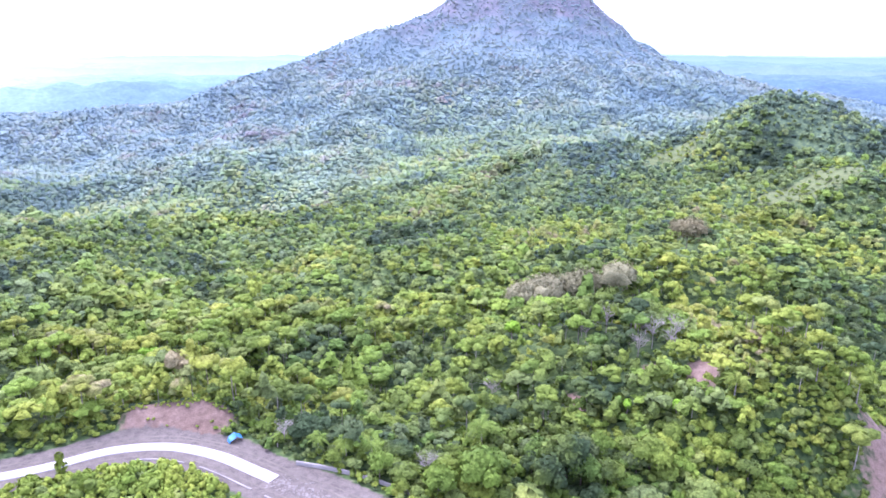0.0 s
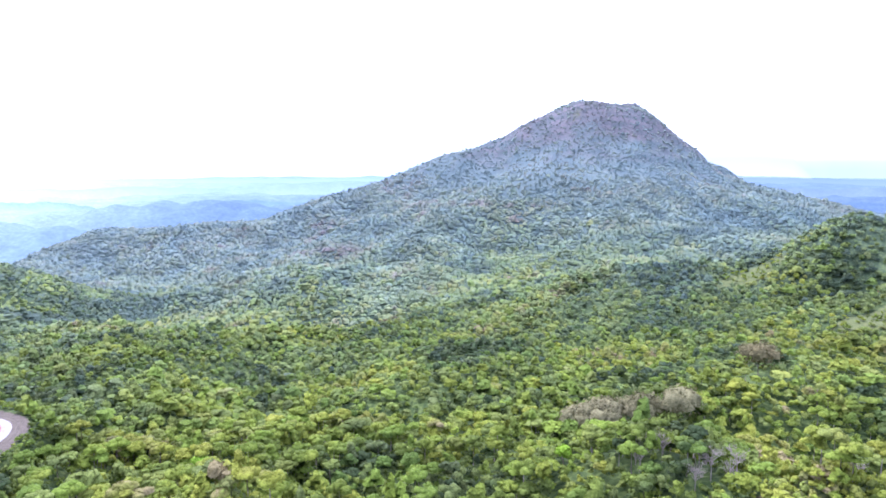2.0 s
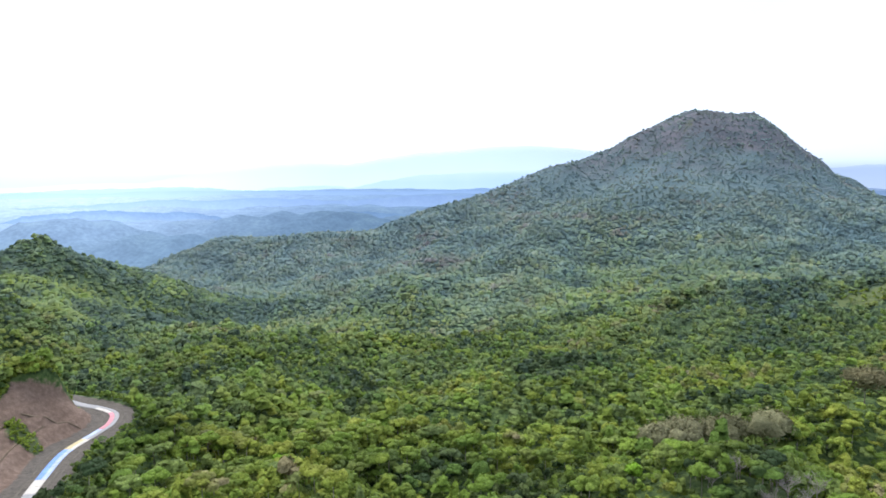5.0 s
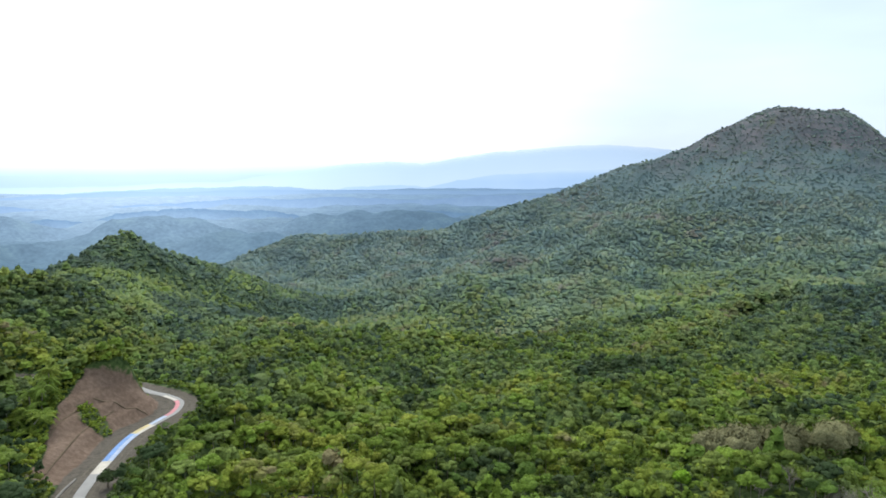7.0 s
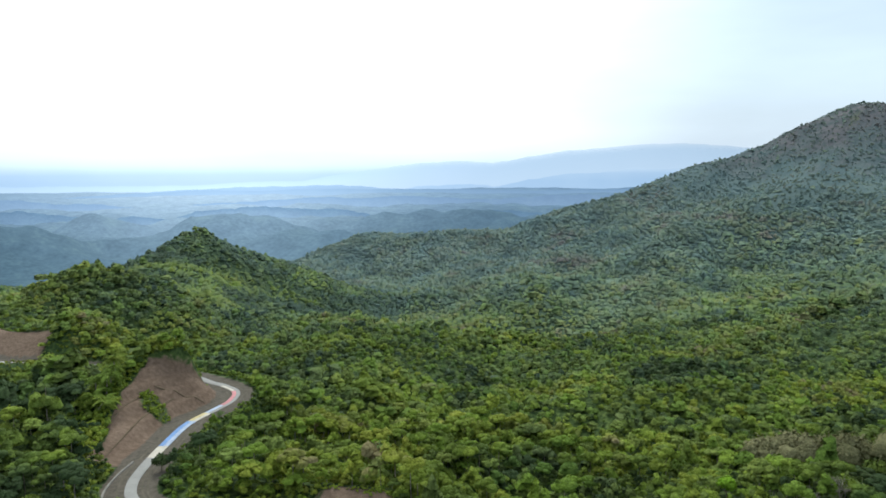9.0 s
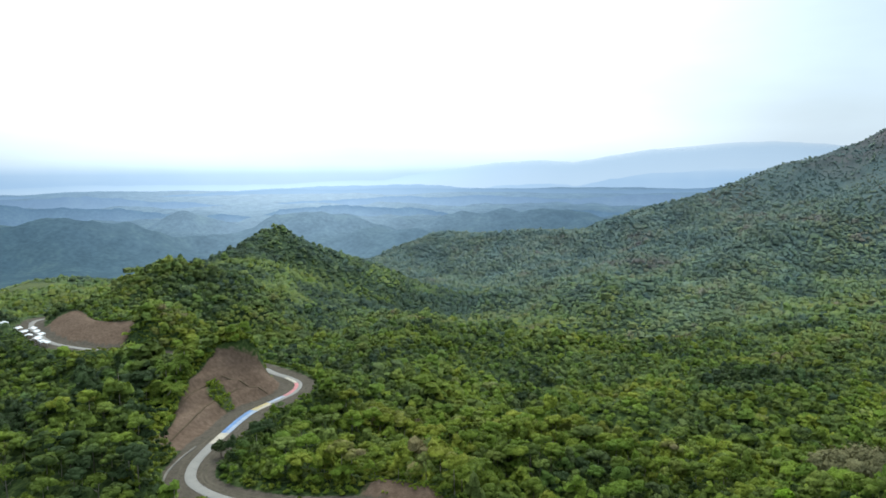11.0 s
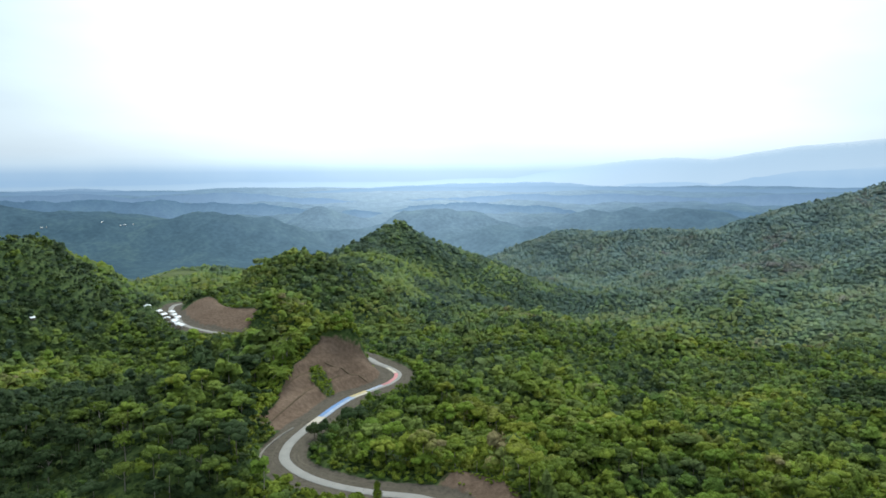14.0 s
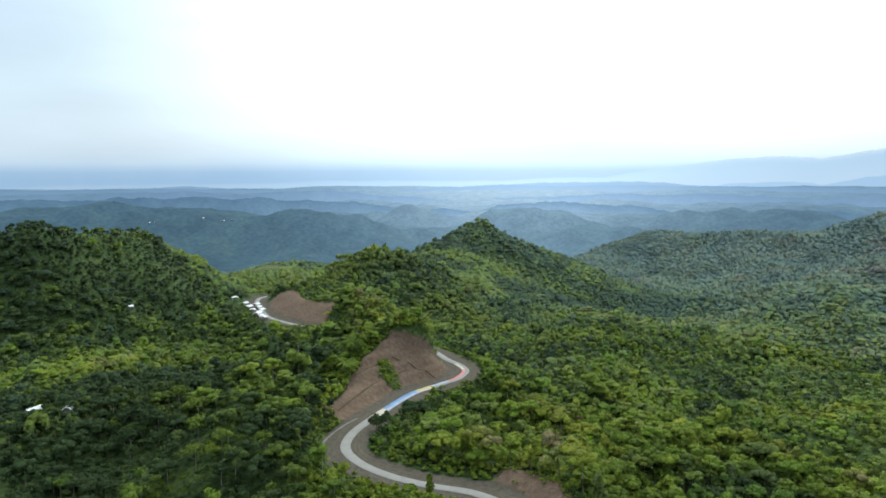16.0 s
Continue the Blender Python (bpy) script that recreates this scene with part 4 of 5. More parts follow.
PALMS = [(-51, 183, 0, 1.0), (-34, 171, 1, 1.0), (-46, 175, 2, 1.0), (-26, 169, 1, 0.85), (-19, 170, 0, 1.0), (-22, 175, 0, 0.8), (11, 178, 1, 1.2), (14, 181, 0, 1.0), (83, 184, 1, 1.1), (-15, 190, 0, 0.9),
         (-222, 207, 0, 1.2), (-217, 201, 2, 1.3), (-227, 213, 0, 1.2), (-213, 195, 2, 1.2), (-231, 219, 1, 1.1), (-220, 196, 2, 1.1), (-226, 205, 0, 1.1)]
BARE = [(16, 212, 1.0), (-4, 162, 0.9), (64, 216, 1.0), (70, 221, 1.1), (74, 214, 0.9), (78, 222, 1.1), (68, 228, 1.0), (-44, 176, 0.8), (110, 214, 0.9), (50, 232, 0.9), (58, 236, 1.0)]
UMBRELLAS = [(-192, 119, 1.1), (-217, 100, 1.15), (-162, 133, 0.9), (-214, 127, 1.0), (-228, 115, 1.0), (-176, 112, 0.9), (-240, 128, 1.0), (-205, 140, 0.85), (-4, 196, 0.52), (10, 222, 0.6), (-28, 190, 0.5)]
NOTED = [(26, 247, 6), (-116, 255, 6), (131, 366, 12), (47, 296, 11), (62, 301, 11), (36, 294, 8), (77, 307, 10), (67, 184, 2.5), (54, 189, 2.5), (-159, 180, 4), (-98, 160, 4), (-90, 156, 5), (-74, 156, 6), (-82, 154, 5), (-68, 152, 5), (-104, 158, 4)]
for x, y, *_ in PALMS:
    CLEAR.append((x, y - 1.5, 3.6))
for x, y, *_ in BARE:
    CLEAR.append((x, y - 2.0, 4.0))
for x, y, r in NOTED:
    CLEAR.append((x, y - 1.5, r))
for x, y, *_ in UMBRELLAS:
    CLEAR.append((x, y - 1.5, 4.5))
for x, y, *_ in PALMS[10:]:
    CLEAR.append((x + 4, y - 5, 9.0))
for i in range(0, len(ROAD), 6):
    if along(-376, 279) < ROAD_S[i] < along(-500, 285):
        CLEAR += [(ROAD[i, 0] + 9, ROAD[i, 1] - 5, 10), (ROAD[i, 0] + 21, ROAD[i, 1] - 11, 9)]
CLEAR += [(-290, 74, 9), (-283, 88, 6), (-58.5, 178.5, 6), (-500, 270, 14), (-478, 266, 14), (-452, 262, 10)]

# -- the woods: near, middle, far --
X, Y = scatter(-330, 260, 60, 380, 3.95, 1)
R, A = bearing(X, Y)
h, soil, gravel, grass, hazed, d = land(X, Y)
seen = ((A > -36) & (A < 53) & (R > 146)) | ((A > -36) & (A < 90) & (R > 210))
keep = seen & (R < 345) & (soil < np.where((X < -155) & (X > -265) & (Y > 175) & (Y < 305), 0.12, 0.42)) & (d > 10.6) & ~((grass > 0.3) & (d > 9) & (d < 40)) & clear_of(X, Y) & (rng.random(len(X)) > 0.85 * (grass > 0.7)) & ~((X > -245) & (X < -185) & (Y > 168) & (Y < 262) & (land(X + 5, Y + 1)[1] > 0.3)) & ~((X > -122) & (X < -44) & (Y > 136) & (Y < 171))
X, Y, R, Z, d = X[keep], Y[keep], R[keep], h[keep], d[keep]
grove = np.exp(-((X + 328) / 30) ** 2 - ((Y - 264) / 34) ** 2)
size = np.clip(rng.lognormal(-0.36, 0.36, len(X)), 0.38, 1.7) * np.where(d < 16, 0.66, 1.0) * (1 + 0.8 * grove) * (0.95 + 0.22 * vnoise(X, Y, 40, 5)) * (1 - 0.42 * ramp(X, 78, 100) * (1 - ramp(R, 215, 250)))
order = np.argsort(R)
near, rest = order[:300], order[300:]

near_kinds = []
for k in range(7):
    flat = (0.75, 0.9, 0.4, 1.1, 0.8, 0.9, 0.42)[k]
    r, tall, base = 3.8 + 0.3 * (k % 3), (4.6, 6.0, 4.0, 7.0, 5.4, 5.0, 4.2)[k], (1.0, 0.4, 2.4, 0.3, 0.6, 0.8, 2.0)[k]
    v, f, nn = crown_template(100 + k, 620, r, tall, base, 0.44, 12 + k % 4, flat, 6, 2, 0.86)
    crown = quads("crown", v, f, (M_leaf,))
    round_normals(crown, nn)
    set_attribute(crown, "tint", np.full(len(crown.vertices), 0.1 + 0.1 * k))
    trunk = quads("trunk", *limbs(200 + k, base + tall * 0.55, r * 0.75, 6, 0.15), (M_pale if k in (2, 6) else M_bark,))
    near_kinds.append((crown, trunk))
LABELS = ("broad-leaved green forest tree on the slope", "rounded green forest tree in dense wood", "flat-topped pale-trunked green tree above the wood", "tall narrow green tree in the wood", "bushy mid-green tree in the wood", "full-crowned green tree on the hillside", "umbrella-crowned green tree with pale trunk")
first = {}
for j, i in enumerate(near):
    k = int(rng.integers(0, 7))
    m = place(X[i], Y[i], rng.uniform(0, 360), size[i], rng.uniform(0.85, 1.2))
    if k not in first:
        first[k] = tree("tree", LABELS[k], near_kinds[k][1], near_kinds[k][0], M_leaf, M_bark)
        first[k].matrix_basis = m
    else:
        copy_thing(first[k], m)

kinds = [softened(crown_template(20 + k, 30, r, t, b, 0.56, 6, f, 5, 2, 0.90), 0.36) for k, (t, b, f, r) in enumerate(((5.0, 1.2, 0.75, 4.1), (6.5, 0.8, 0.9, 3.6), (4.4, 2.8, 0.45, 4.6), (7.6, 0.6, 1.0, 3.2), (4.8, 1.6, 0.6, 4.2), (5.6, 1.4, 0.55, 4.0)))]
stick = tube([(0, 0, -1), (0.1, 0.05, 2.5), (0.1, 0.2, 6.5)], [0.17, 0.13, 0.05], 4)
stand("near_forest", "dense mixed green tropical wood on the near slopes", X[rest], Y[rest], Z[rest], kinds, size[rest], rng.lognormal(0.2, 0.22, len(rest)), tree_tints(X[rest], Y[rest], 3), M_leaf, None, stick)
pick = rest[(d[rest] > 17) & (rng.random(len(rest)) < 0.055 + 0.05 * (X[rest] < -60))]
umbrellas = [crown_template(30 + k, 46, 4.4, 4.6, 5.6, 0.70, 10, 0.30, 6, 2, 0.95) for k in range(4)]
stem = tube([(0, 0, -1), (0.2, 0.05, 3.5), (0.1, 0.2, 8.0)], [0.19, 0.15, 0.07], 5)
stand("emergent_trees", "tall umbrella-crowned trees with pale stems standing above the wood", X[pick] + 2, Y[pick] + 1.5, Z[pick], umbrellas, rng.uniform(0.85, 1.25, len(pick)), rng.uniform(0.95, 1.35, len(pick)), tree_tints(X[pick], Y[pick], 8) + 0.04, M_leaf, None, stem, 1.0)

# low bushes along the road's edges, on the banks and in the clearings
X, Y = scatter(-320, 200, 90, 330, 2.6, 9)
R, A = bearing(X, Y)
h, soil, gravel, grass, hazed, d = land(X, Y)
keep = (R > 140) & (A > -36) & (A < 90) & (soil < 0.35) & (gravel < 0.3) & (d > 8.8) & ~((X < -165) & (X > -245) & (Y > 190) & (Y < 275) & (grass > 0.12) & (d < 36)) & ((d < 22) | ((X < -195) & (X > -290) & (Y > 170) & (Y < 315) & (d < 62)) | (grass > 0.55) | (R < 186) | ((X > 85) & (R < 225))) & (rng.random(len(X)) < np.where(d < 13, 1.0, 0.7))
bush = [crown_template(40 + k, 9, 1.5, 2.0, -0.3, 0.5, 2, 0.9, 6, 2, 0.95) for k in range(3)]
n = int(keep.sum())
stand("roadside_bushes", "yellow-green bushes and tall grass beside the road", X[keep], Y[keep], h[keep], bush, rng.uniform(0.7, 1.5, n) * np.where(d[keep] > 16, 1.35, 0.9), rng.uniform(0.7, 1.3, n), np.clip(rng.normal(0.58, 0.16, n), 0, 0.9), M_leaf)

# scrub along the edge of the bare slope
X, Y = scatter(66, 225, 90, 262, 2.8, 24)
R, A = bearing(X, Y)
h, soil, gravel, grass, hazed, d = land(X, Y)
keep = (soil < 0.52) & (R > 128) & (A > -38) & ((soil > 0.015) | (R < 190)) & (d > 9)
n = int(keep.sum())
stand("slope_scrub", "yellow-green scrub along the edge of the bare slope", X[keep], Y[keep], h[keep], bush, rng.uniform(0.8, 1.7, n), rng.uniform(0.6, 1.2, n), np.clip(rng.normal(0.6, 0.14, n), 0, 0.9), M_leaf)

# grass and creepers along the upper edge of the tall cut
X, Y = scatter(-245, -185, 168, 262, 1.7, 27)
h, soil, gravel, grass, hazed, d = land(X, Y)
keep = (soil < 0.45) & (d > 14) & (np.maximum(land(X + 7, Y)[1], land(X + 5, Y + 5)[1]) > 0.3) & (rng.random(len(X)) < 0.9)
n = int(keep.sum())
stand("cut_edge_grass", "yellow-green tall grass along the soil cut's upper edge", X[keep], Y[keep], h[keep], bush, rng.uniform(0.5, 1.15, n), rng.uniform(0.7, 1.3, n), rng.random(n), M_vine)

# weeds that run down the tall cut in a strip
X, Y = scatter(-245, -170, 190, 275, 1.5, 25)
h, soil, gravel, grass, hazed, d = land(X, Y)
keep = (grass > 0.42) & (d > 9) & (d < 36) & (rng.random(len(X)) < 0.8)
n = int(keep.sum())
stand("cut_weeds", "strip of yellow-green weeds and creepers down the soil cut", X[keep], Y[keep], h[keep], bush, rng.uniform(0.35, 0.85, n), rng.uniform(0.8, 1.6, n), rng.random(n), M_vine)

# weeds on the low bank behind the hairpin
X, Y = scatter(-105, -50, 170, 205, 1.4, 26)
h, soil, gravel, grass, hazed, d = land(X, Y)
keep = (soil > 0.2) & (d > 9.5) & (rng.random(len(X)) < 0.05 + 0.85 * ramp(d + 2 * vnoise(X, Y, 4, 8), 13.0, 17.5))
n = int(keep.sum())
stand("bank_weeds", "weeds and creepers hanging over the low soil bank", X[keep], Y[keep], h[keep] - 0.1, bush, rng.uniform(0.25, 0.7, n), rng.uniform(0.6, 1.2, n), rng.random(n), M_vine)

# scrub on the shoulders of the far cut
X, Y = scatter(-490, -340, 235, 345, 3.0, 23)
h, soil, gravel, grass, hazed, d = land(X, Y)
keep = (soil < 0.4) & (d > 9.5) & (d < 34)
n = int(keep.sum())
stand("cut_scrub", "green scrub on the shoulders of the far soil cut", X[keep], Y[keep], h[keep], bush, rng.uniform(0.6, 1.2, n) * np.where(Y[keep] > 282, 1.5, 1.0), rng.uniform(0.6, 1.1, n), np.clip(rng.normal(0.5, 0.16, n), 0, 0.9), M_leaf)

# scattered shrubs on the grassy spur and the old field
X, Y = scatter(120, 320, 400, 680, 4.2, 21)
h, soil, gravel, grass, hazed, d = land(X, Y)
keep = (grass > 0.45) & (rng.random(len(X)) < 0.5)
n = int(keep.sum())
stand("spur_shrubs", "scattered shrubs on the yellowish grassy spur", X[keep], Y[keep], h[keep], bush, rng.uniform(0.7, 1.9, n), rng.uniform(0.6, 1.1, n), np.clip(rng.normal(0.6, 0.16, n), 0, 0.95), M_leaf)

# creepers and tall weeds inside the hairpin
X, Y = scatter(-116, -54, 144, 172, 2.0, 22)
h, soil, gravel, grass, hazed, d = land(X, Y)
keep = (d > 9.5) & (Y < 168) & (rng.random(len(X)) < 0.8)
n = int(keep.sum())
stand("creeper_thicket", "thicket of yellow-green creepers inside the road's bend", X[keep], Y[keep], h[keep], bush, rng.uniform(0.8, 1.7, n), rng.uniform(0.7, 1.4, n), rng.random(n), M_vine)

X, Y = scatter(-720, 560, 60, 760, 4.9, 2)
R, A = bearing(X, Y)
h, soil, gravel, grass, hazed, d = land(X, Y)
keep = (A > -37) & (A < 91) & (R >= 340) & (R < 700) & (soil < 0.45) & (d > 10.8) & clear_of(X, Y) & (rng.random(len(X)) > 0.97 * (grass > 0.5))
keep[keep] &= ~lee(X[keep], Y[keep], h[keep]) | (rng.random(int(keep.sum())) < 0.2)
X, Y, Z = X[keep], Y[keep], h[keep]
kinds = [softened(crown_template(60 + k, 6, r, t, b, 0.85, 3, f, 5, 2, 0.93, 0.26), 0.52) for k, (t, b, f, r) in enumerate(((4.4, 0.2, 0.75, 4.8), (5.4, 0.0, 0.9, 4.3), (3.8, 1.0, 0.5, 5.2), (6.4, 0.0, 1.0, 3.9), (4.4, 0.2, 0.6, 4.8)))]
grove = np.exp(-((X + 328) / 30) ** 2 - ((Y - 264) / 34) ** 2)
size = np.clip(rng.lognormal(-0.05, 0.28, len(X)), 0.5, 1.9) * (1 + 0.8 * grove) * (0.95 + 0.25 * vnoise(X, Y, 50, 6))
stand("valley_forest", "dense green tropical forest filling the valley and hills", X, Y, Z - 0.8, kinds, 0.80 * size, rng.uniform(0.95, 1.6, len(X)), tree_tints(X, Y, 4) * (1 - 0.7 * grove), M_leaf, haze_mix(X, Y, 1))

X, Y = scatter(-1150, 760, 80, 1500, 5.3, 3)
R, A = bearing(X, Y)
h, soil, gravel, grass, hazed, d = land(X, Y)
hidden = ((X < -710) & (Y < 1000) & ((A < 52) | (A > 71))) | (Y > 1470)
height = h + 45 * vnoise(X, Y, 110, 24) + 18 * vnoise(X, Y, 30, 25)
open_slope = ramp(height, 62, 120) * (Y > 850)      # grass and scrub on the mountain's upper slopes, with trees in the gullies only
keep = ~hidden & (A > -37) & (A < 91) & (R >= 695) & (R < 1480) & (soil < 0.3) & (d > 12) & (rng.random(len(X)) > 0.97 * (grass > 0.5)) & (rng.random(len(X)) > 0.3 * open_slope)
keep[keep] &= ~lee(X[keep], Y[keep], h[keep]) | (rng.random(int(keep.sum())) < 0.2)
X, Y, Z = X[keep], Y[keep], h[keep]
kinds = [softened(crown_template(80 + k, 0, r, t, b, 1.7, 1, f, 5, 2, 1.0, 0.26), 0.80) for k, (t, b, f, r) in enumerate(((1.2, -0.5, 0.8, 3.5), (2.0, -0.6, 1.1, 3.0), (1.0, -0.4, 0.6, 3.8), (1.4, -0.6, 0.8, 3.4), (2.6, -0.6, 1.2, 2.8)))]
size = np.clip(rng.lognormal(-0.05, 0.3, len(X)), 0.45, 1.9) * (1 - 0.42 * ramp(Z, 30, 110) * (Y > 850))
stand("upland_forest", "forest and scrub on the far slopes and the mountain, blue with painted haze", X, Y, Z - 0.3 * size, kinds, size, rng.uniform(0.65, 1.3, len(X)), np.minimum(0.99, 0.5 + 0.6 * (tree_tints(X, Y, 5) - 0.5) + 0.45 * ramp(Z + 40 * vnoise(X, Y, 90, 23), 70, 170) * (Y > 850)), M_hillleaf, haze_mix(X, Y, 2))

# the wood goes on under and behind the flight
X, Y = scatter(-260, 300, -240, 240, 6.6, 4)
R, A = bearing(X, Y)
h, soil, gravel, grass, hazed, d = land(X, Y)
seen = ((A > -36) & (A < 53) & (R > 146)) | ((A > -36) & (A < 90) & (R > 210))
keep = ~seen & (R < 240) & (soil < 0.4) & (d > 11)
X, Y, Z = X[keep], Y[keep], h[keep]
kinds = [softened(crown_template(90 + k, 8, r, t, 0.2, 0.8, 4, 0.8, 5, 2, 0.93), 0.4) for k, (t, r) in enumerate(((4.4, 4.8), (5.4, 4.3), (3.8, 5.2)))]
stand("forest_below", "dense green tropical wood on the slopes below", X, Y, Z, kinds, np.clip(rng.lognormal(-0.05, 0.25, len(X)), 0.5, 1.6), rng.uniform(0.9, 1.2, len(X)), tree_tints(X, Y, 6), M_leaf)

# ---- the road ----
road = tagged(new("road"), "winding concrete road with painted stretch and gravel shoulders", "road", kind="structure")
BAND_S = [(along(-172, 190), M_cream, M_cream), (along(-176, 198), M_blue, M_paleblue), (along(-188, 223), M_yellow, M_cream), (along(-190, 236), M_paleblue, M_concrete), (along(-193, 252), M_pink, M_concrete), (along(-208, 272), M_cream, M_concrete), (along(-216, 274), M_concrete, M_concrete)]


def paint_at(s):
    left, right = M_concrete, M_concrete
    for start, a, b in BAND_S:
        if s >= start:
            left, right = a, b
    return left, right


def slab(s0, s1, o0, o1, mat, parent, z=0.16):
    """One cast slab between two stations and two offsets from the middle line, with a worn top edge."""
    n = max(3, int((s1 - s0) / 1.5) + 2)
    ss = np.linspace(s0 + 0.02, s1 - 0.02, n)
    c = np.stack([np.interp(ss, ROAD_S, ROAD[:, k]) for k in range(3)], -1)
    t = np.stack([np.interp(ss, ROAD_S, ROAD_T[:, k]) for k in range(2)], -1)
    t /= np.linalg.norm(t, axis=1)[:, None]
    side = np.stack([-t[:, 1], t[:, 0], np.zeros(n)], -1)
    rows = []
    for o, dz in ((o0, -0.25), (o0, z - 0.03), (o0 + 0.05, z), (o1 - 0.05, z), (o1, z - 0.03), (o1, -0.25)):
        rows.append(c + side * o + np.array([0, 0, dz]))
    v = np.stack(rows, 0).reshape(-1, 3)
    f = grid_faces(6, n)
    base = c[n // 2].copy()
    me = quads("slab", v - base, f[:, ::-1], (mat,))
    ob = new("slab", me)
    ob.parent, ob.location = parent, base
    return ob


START, END = along(-44, 160), along(-545, 330)
s = START
while s < END:
    e = s + 6.0
    left, right = paint_at(s + 3)
    if left is right:
        slab(s, e, -1.95, 1.95, left, road)
    else:
        slab(s, e, 0.0, 1.95, left, road)
        slab(s, e, -1.95, -0.01, right, road)
    s = e


def wall_along(name, points, width, height, mat, label, category, gap=0.0):
    """A low cast wall that follows the ground, in lengths."""
    root = tagged(new(name), label, category, kind="structure")
    p = spline([(x, y, 0) for x, y in points], 2.0)
    for k in range(0, len(p) - 2, 2):
        q = p[k:k + 3].copy()
        if gap and (k // 2) % 5 == 3:
            continue
        q[:, 2] = [ground_z(a, b) for a, b in q[:, :2]]
        t = unit(np.gradient(q[:, :2], axis=0))
        sd = np.stack([-t[:, 1], t[:, 0], np.zeros(3)], -1) * width / 2
        rows = [q - sd + [0, 0, -0.4], q - sd + [0, 0, height - 0.04], q - sd * 0.85 + [0, 0, height], q + sd * 0.85 + [0, 0, height], q + sd + [0, 0, height - 0.04], q + sd + [0, 0, -0.4]]
        part("wall_length", (np.concatenate(rows), grid_faces(6, 3)[:, ::-1]), mat, root)
    return root


wall_along("retaining_wall", [(-39, 166.5), (-30, 164), (-18, 160), (-6, 155), (8, 146)], 0.45, 1.15, M_kerb, "pale concrete retaining wall at the road's outer edge", "wall")
def offset(points, o):
    """Points beside the road, o metres to the left of its way, nearest to those given."""
    k = [((ROAD[:, 0] - x) ** 2 + (ROAD[:, 1] - y) ** 2).argmin() for x, y in points]
    return [(ROAD[i, 0] - ROAD_T[i, 1] * o, ROAD[i, 1] + ROAD_T[i, 0] * o) for i in k]


wall_along("kerb", offset([(-84, 174), (-76, 175), (-69, 173.5), (-62, 171), (-55, 167), (-48, 163), (-39, 157), (-30, 152)], 6.2), 0.4, 0.25, M_kerb, "broken pale kerb along the inner gravel shoulder", "kerb", 1)
wall_along("drain_kerb", [(-150, 148), (-162, 158), (-170, 170), (-175, 181)], 0.7, 0.45, M_kerb, "concrete drain edge below the soil cut", "kerb")


def strip_beside(name, s0, s1, o, width, lift, mat, label, category):
    """A thin worn strip on the gravel beside the road, with wavering edges."""
    ss = np.arange(s0, s1, 1.5)
    c = np.stack([np.interp(ss, ROAD_S, ROAD[:, k]) for k in range(3)], -1)
    t = np.stack([np.interp(ss, ROAD_S, ROAD_T[:, k]) for k in range(2)], -1)
    sd = np.stack([-t[:, 1], t[:, 0], 0 * ss], -1)
    oo = o + 0.35 * vnoise(ss, ss * 0 + o * 7, 9, 31)
    w = width * (1 + 0.5 * vnoise(ss, ss * 0 + o * 3, 4, 32))
    rows = [c + sd * (oo - w / 2)[:, None] + [0, 0, lift - 0.02], c + sd * oo[:, None] + [0, 0, lift], c + sd * (oo + w / 2)[:, None] + [0, 0, lift - 0.02]]
    me = quads(name, np.concatenate(rows), grid_faces(3, len(ss))[:, ::-1], (mat,))
    return tagged(new(name, me), label, category, kind="structure")


for o in (-3.6, -5.3, 4.2):
    strip_beside("wheel_track", along(10, 123), along(-226, 275), o, 0.55, 0.05, M_track, "pale wheel track worn into the gravel shoulder", "track")


def drain(s0, s1, o0, o1):
    """A shallow dug drain along the cut's bench, in short lengths that follow the slope."""
    root = tagged(new("slope_drain"), "pale earth drain dug along the bench of the soil cut", "drain", kind="structure")
    ss = np.arange(s0, s1, 3.0)
    c = np.stack([np.interp(ss, ROAD_S, ROAD[:, k]) for k in range(2)], -1)
    t = np.stack([np.interp(ss, ROAD_S, ROAD_T[:, k]) for k in range(2)], -1)
    o = np.linspace(o0, o1, len(ss)) + 0.4 * vnoise(ss, ss * 0, 8, 33)
    p = c + np.stack([-t[:, 1], t[:, 0]], -1) * o[:, None]
    z = land(p[:, 0], p[:, 1])[0]
    for k in range(len(p) - 1):
        q = np.array([(*p[k], z[k]), (*(p[k] + p[k + 1]) / 2, (z[k] + z[k + 1]) / 2), (*p[k + 1], z[k + 1])])
        sd = np.array([-(q[2] - q[0])[1], (q[2] - q[0])[0], 0])
        sd = sd / np.linalg.norm(sd) * 0.24
        rows = [q - sd + [0, 0, -0.3], q - sd + [0, 0, 0.25], q + [0, 0, 0.32], q + sd + [0, 0, 0.45], q + sd + [0, 0, -0.3]]
        part("drain_length", (np.concatenate(rows), grid_faces(5, 3)[:, ::-1]), M_drain, root)
    return root


drain(CUT_A[0] + 6, CUT_A[0] + 62, 16, 17)
drain(CUT_A[0] + 8, CUT_A[0] + 52, 24, 25)
drain(CUT_A[0] + 58, CUT_A[0] + 74, 25, 9)

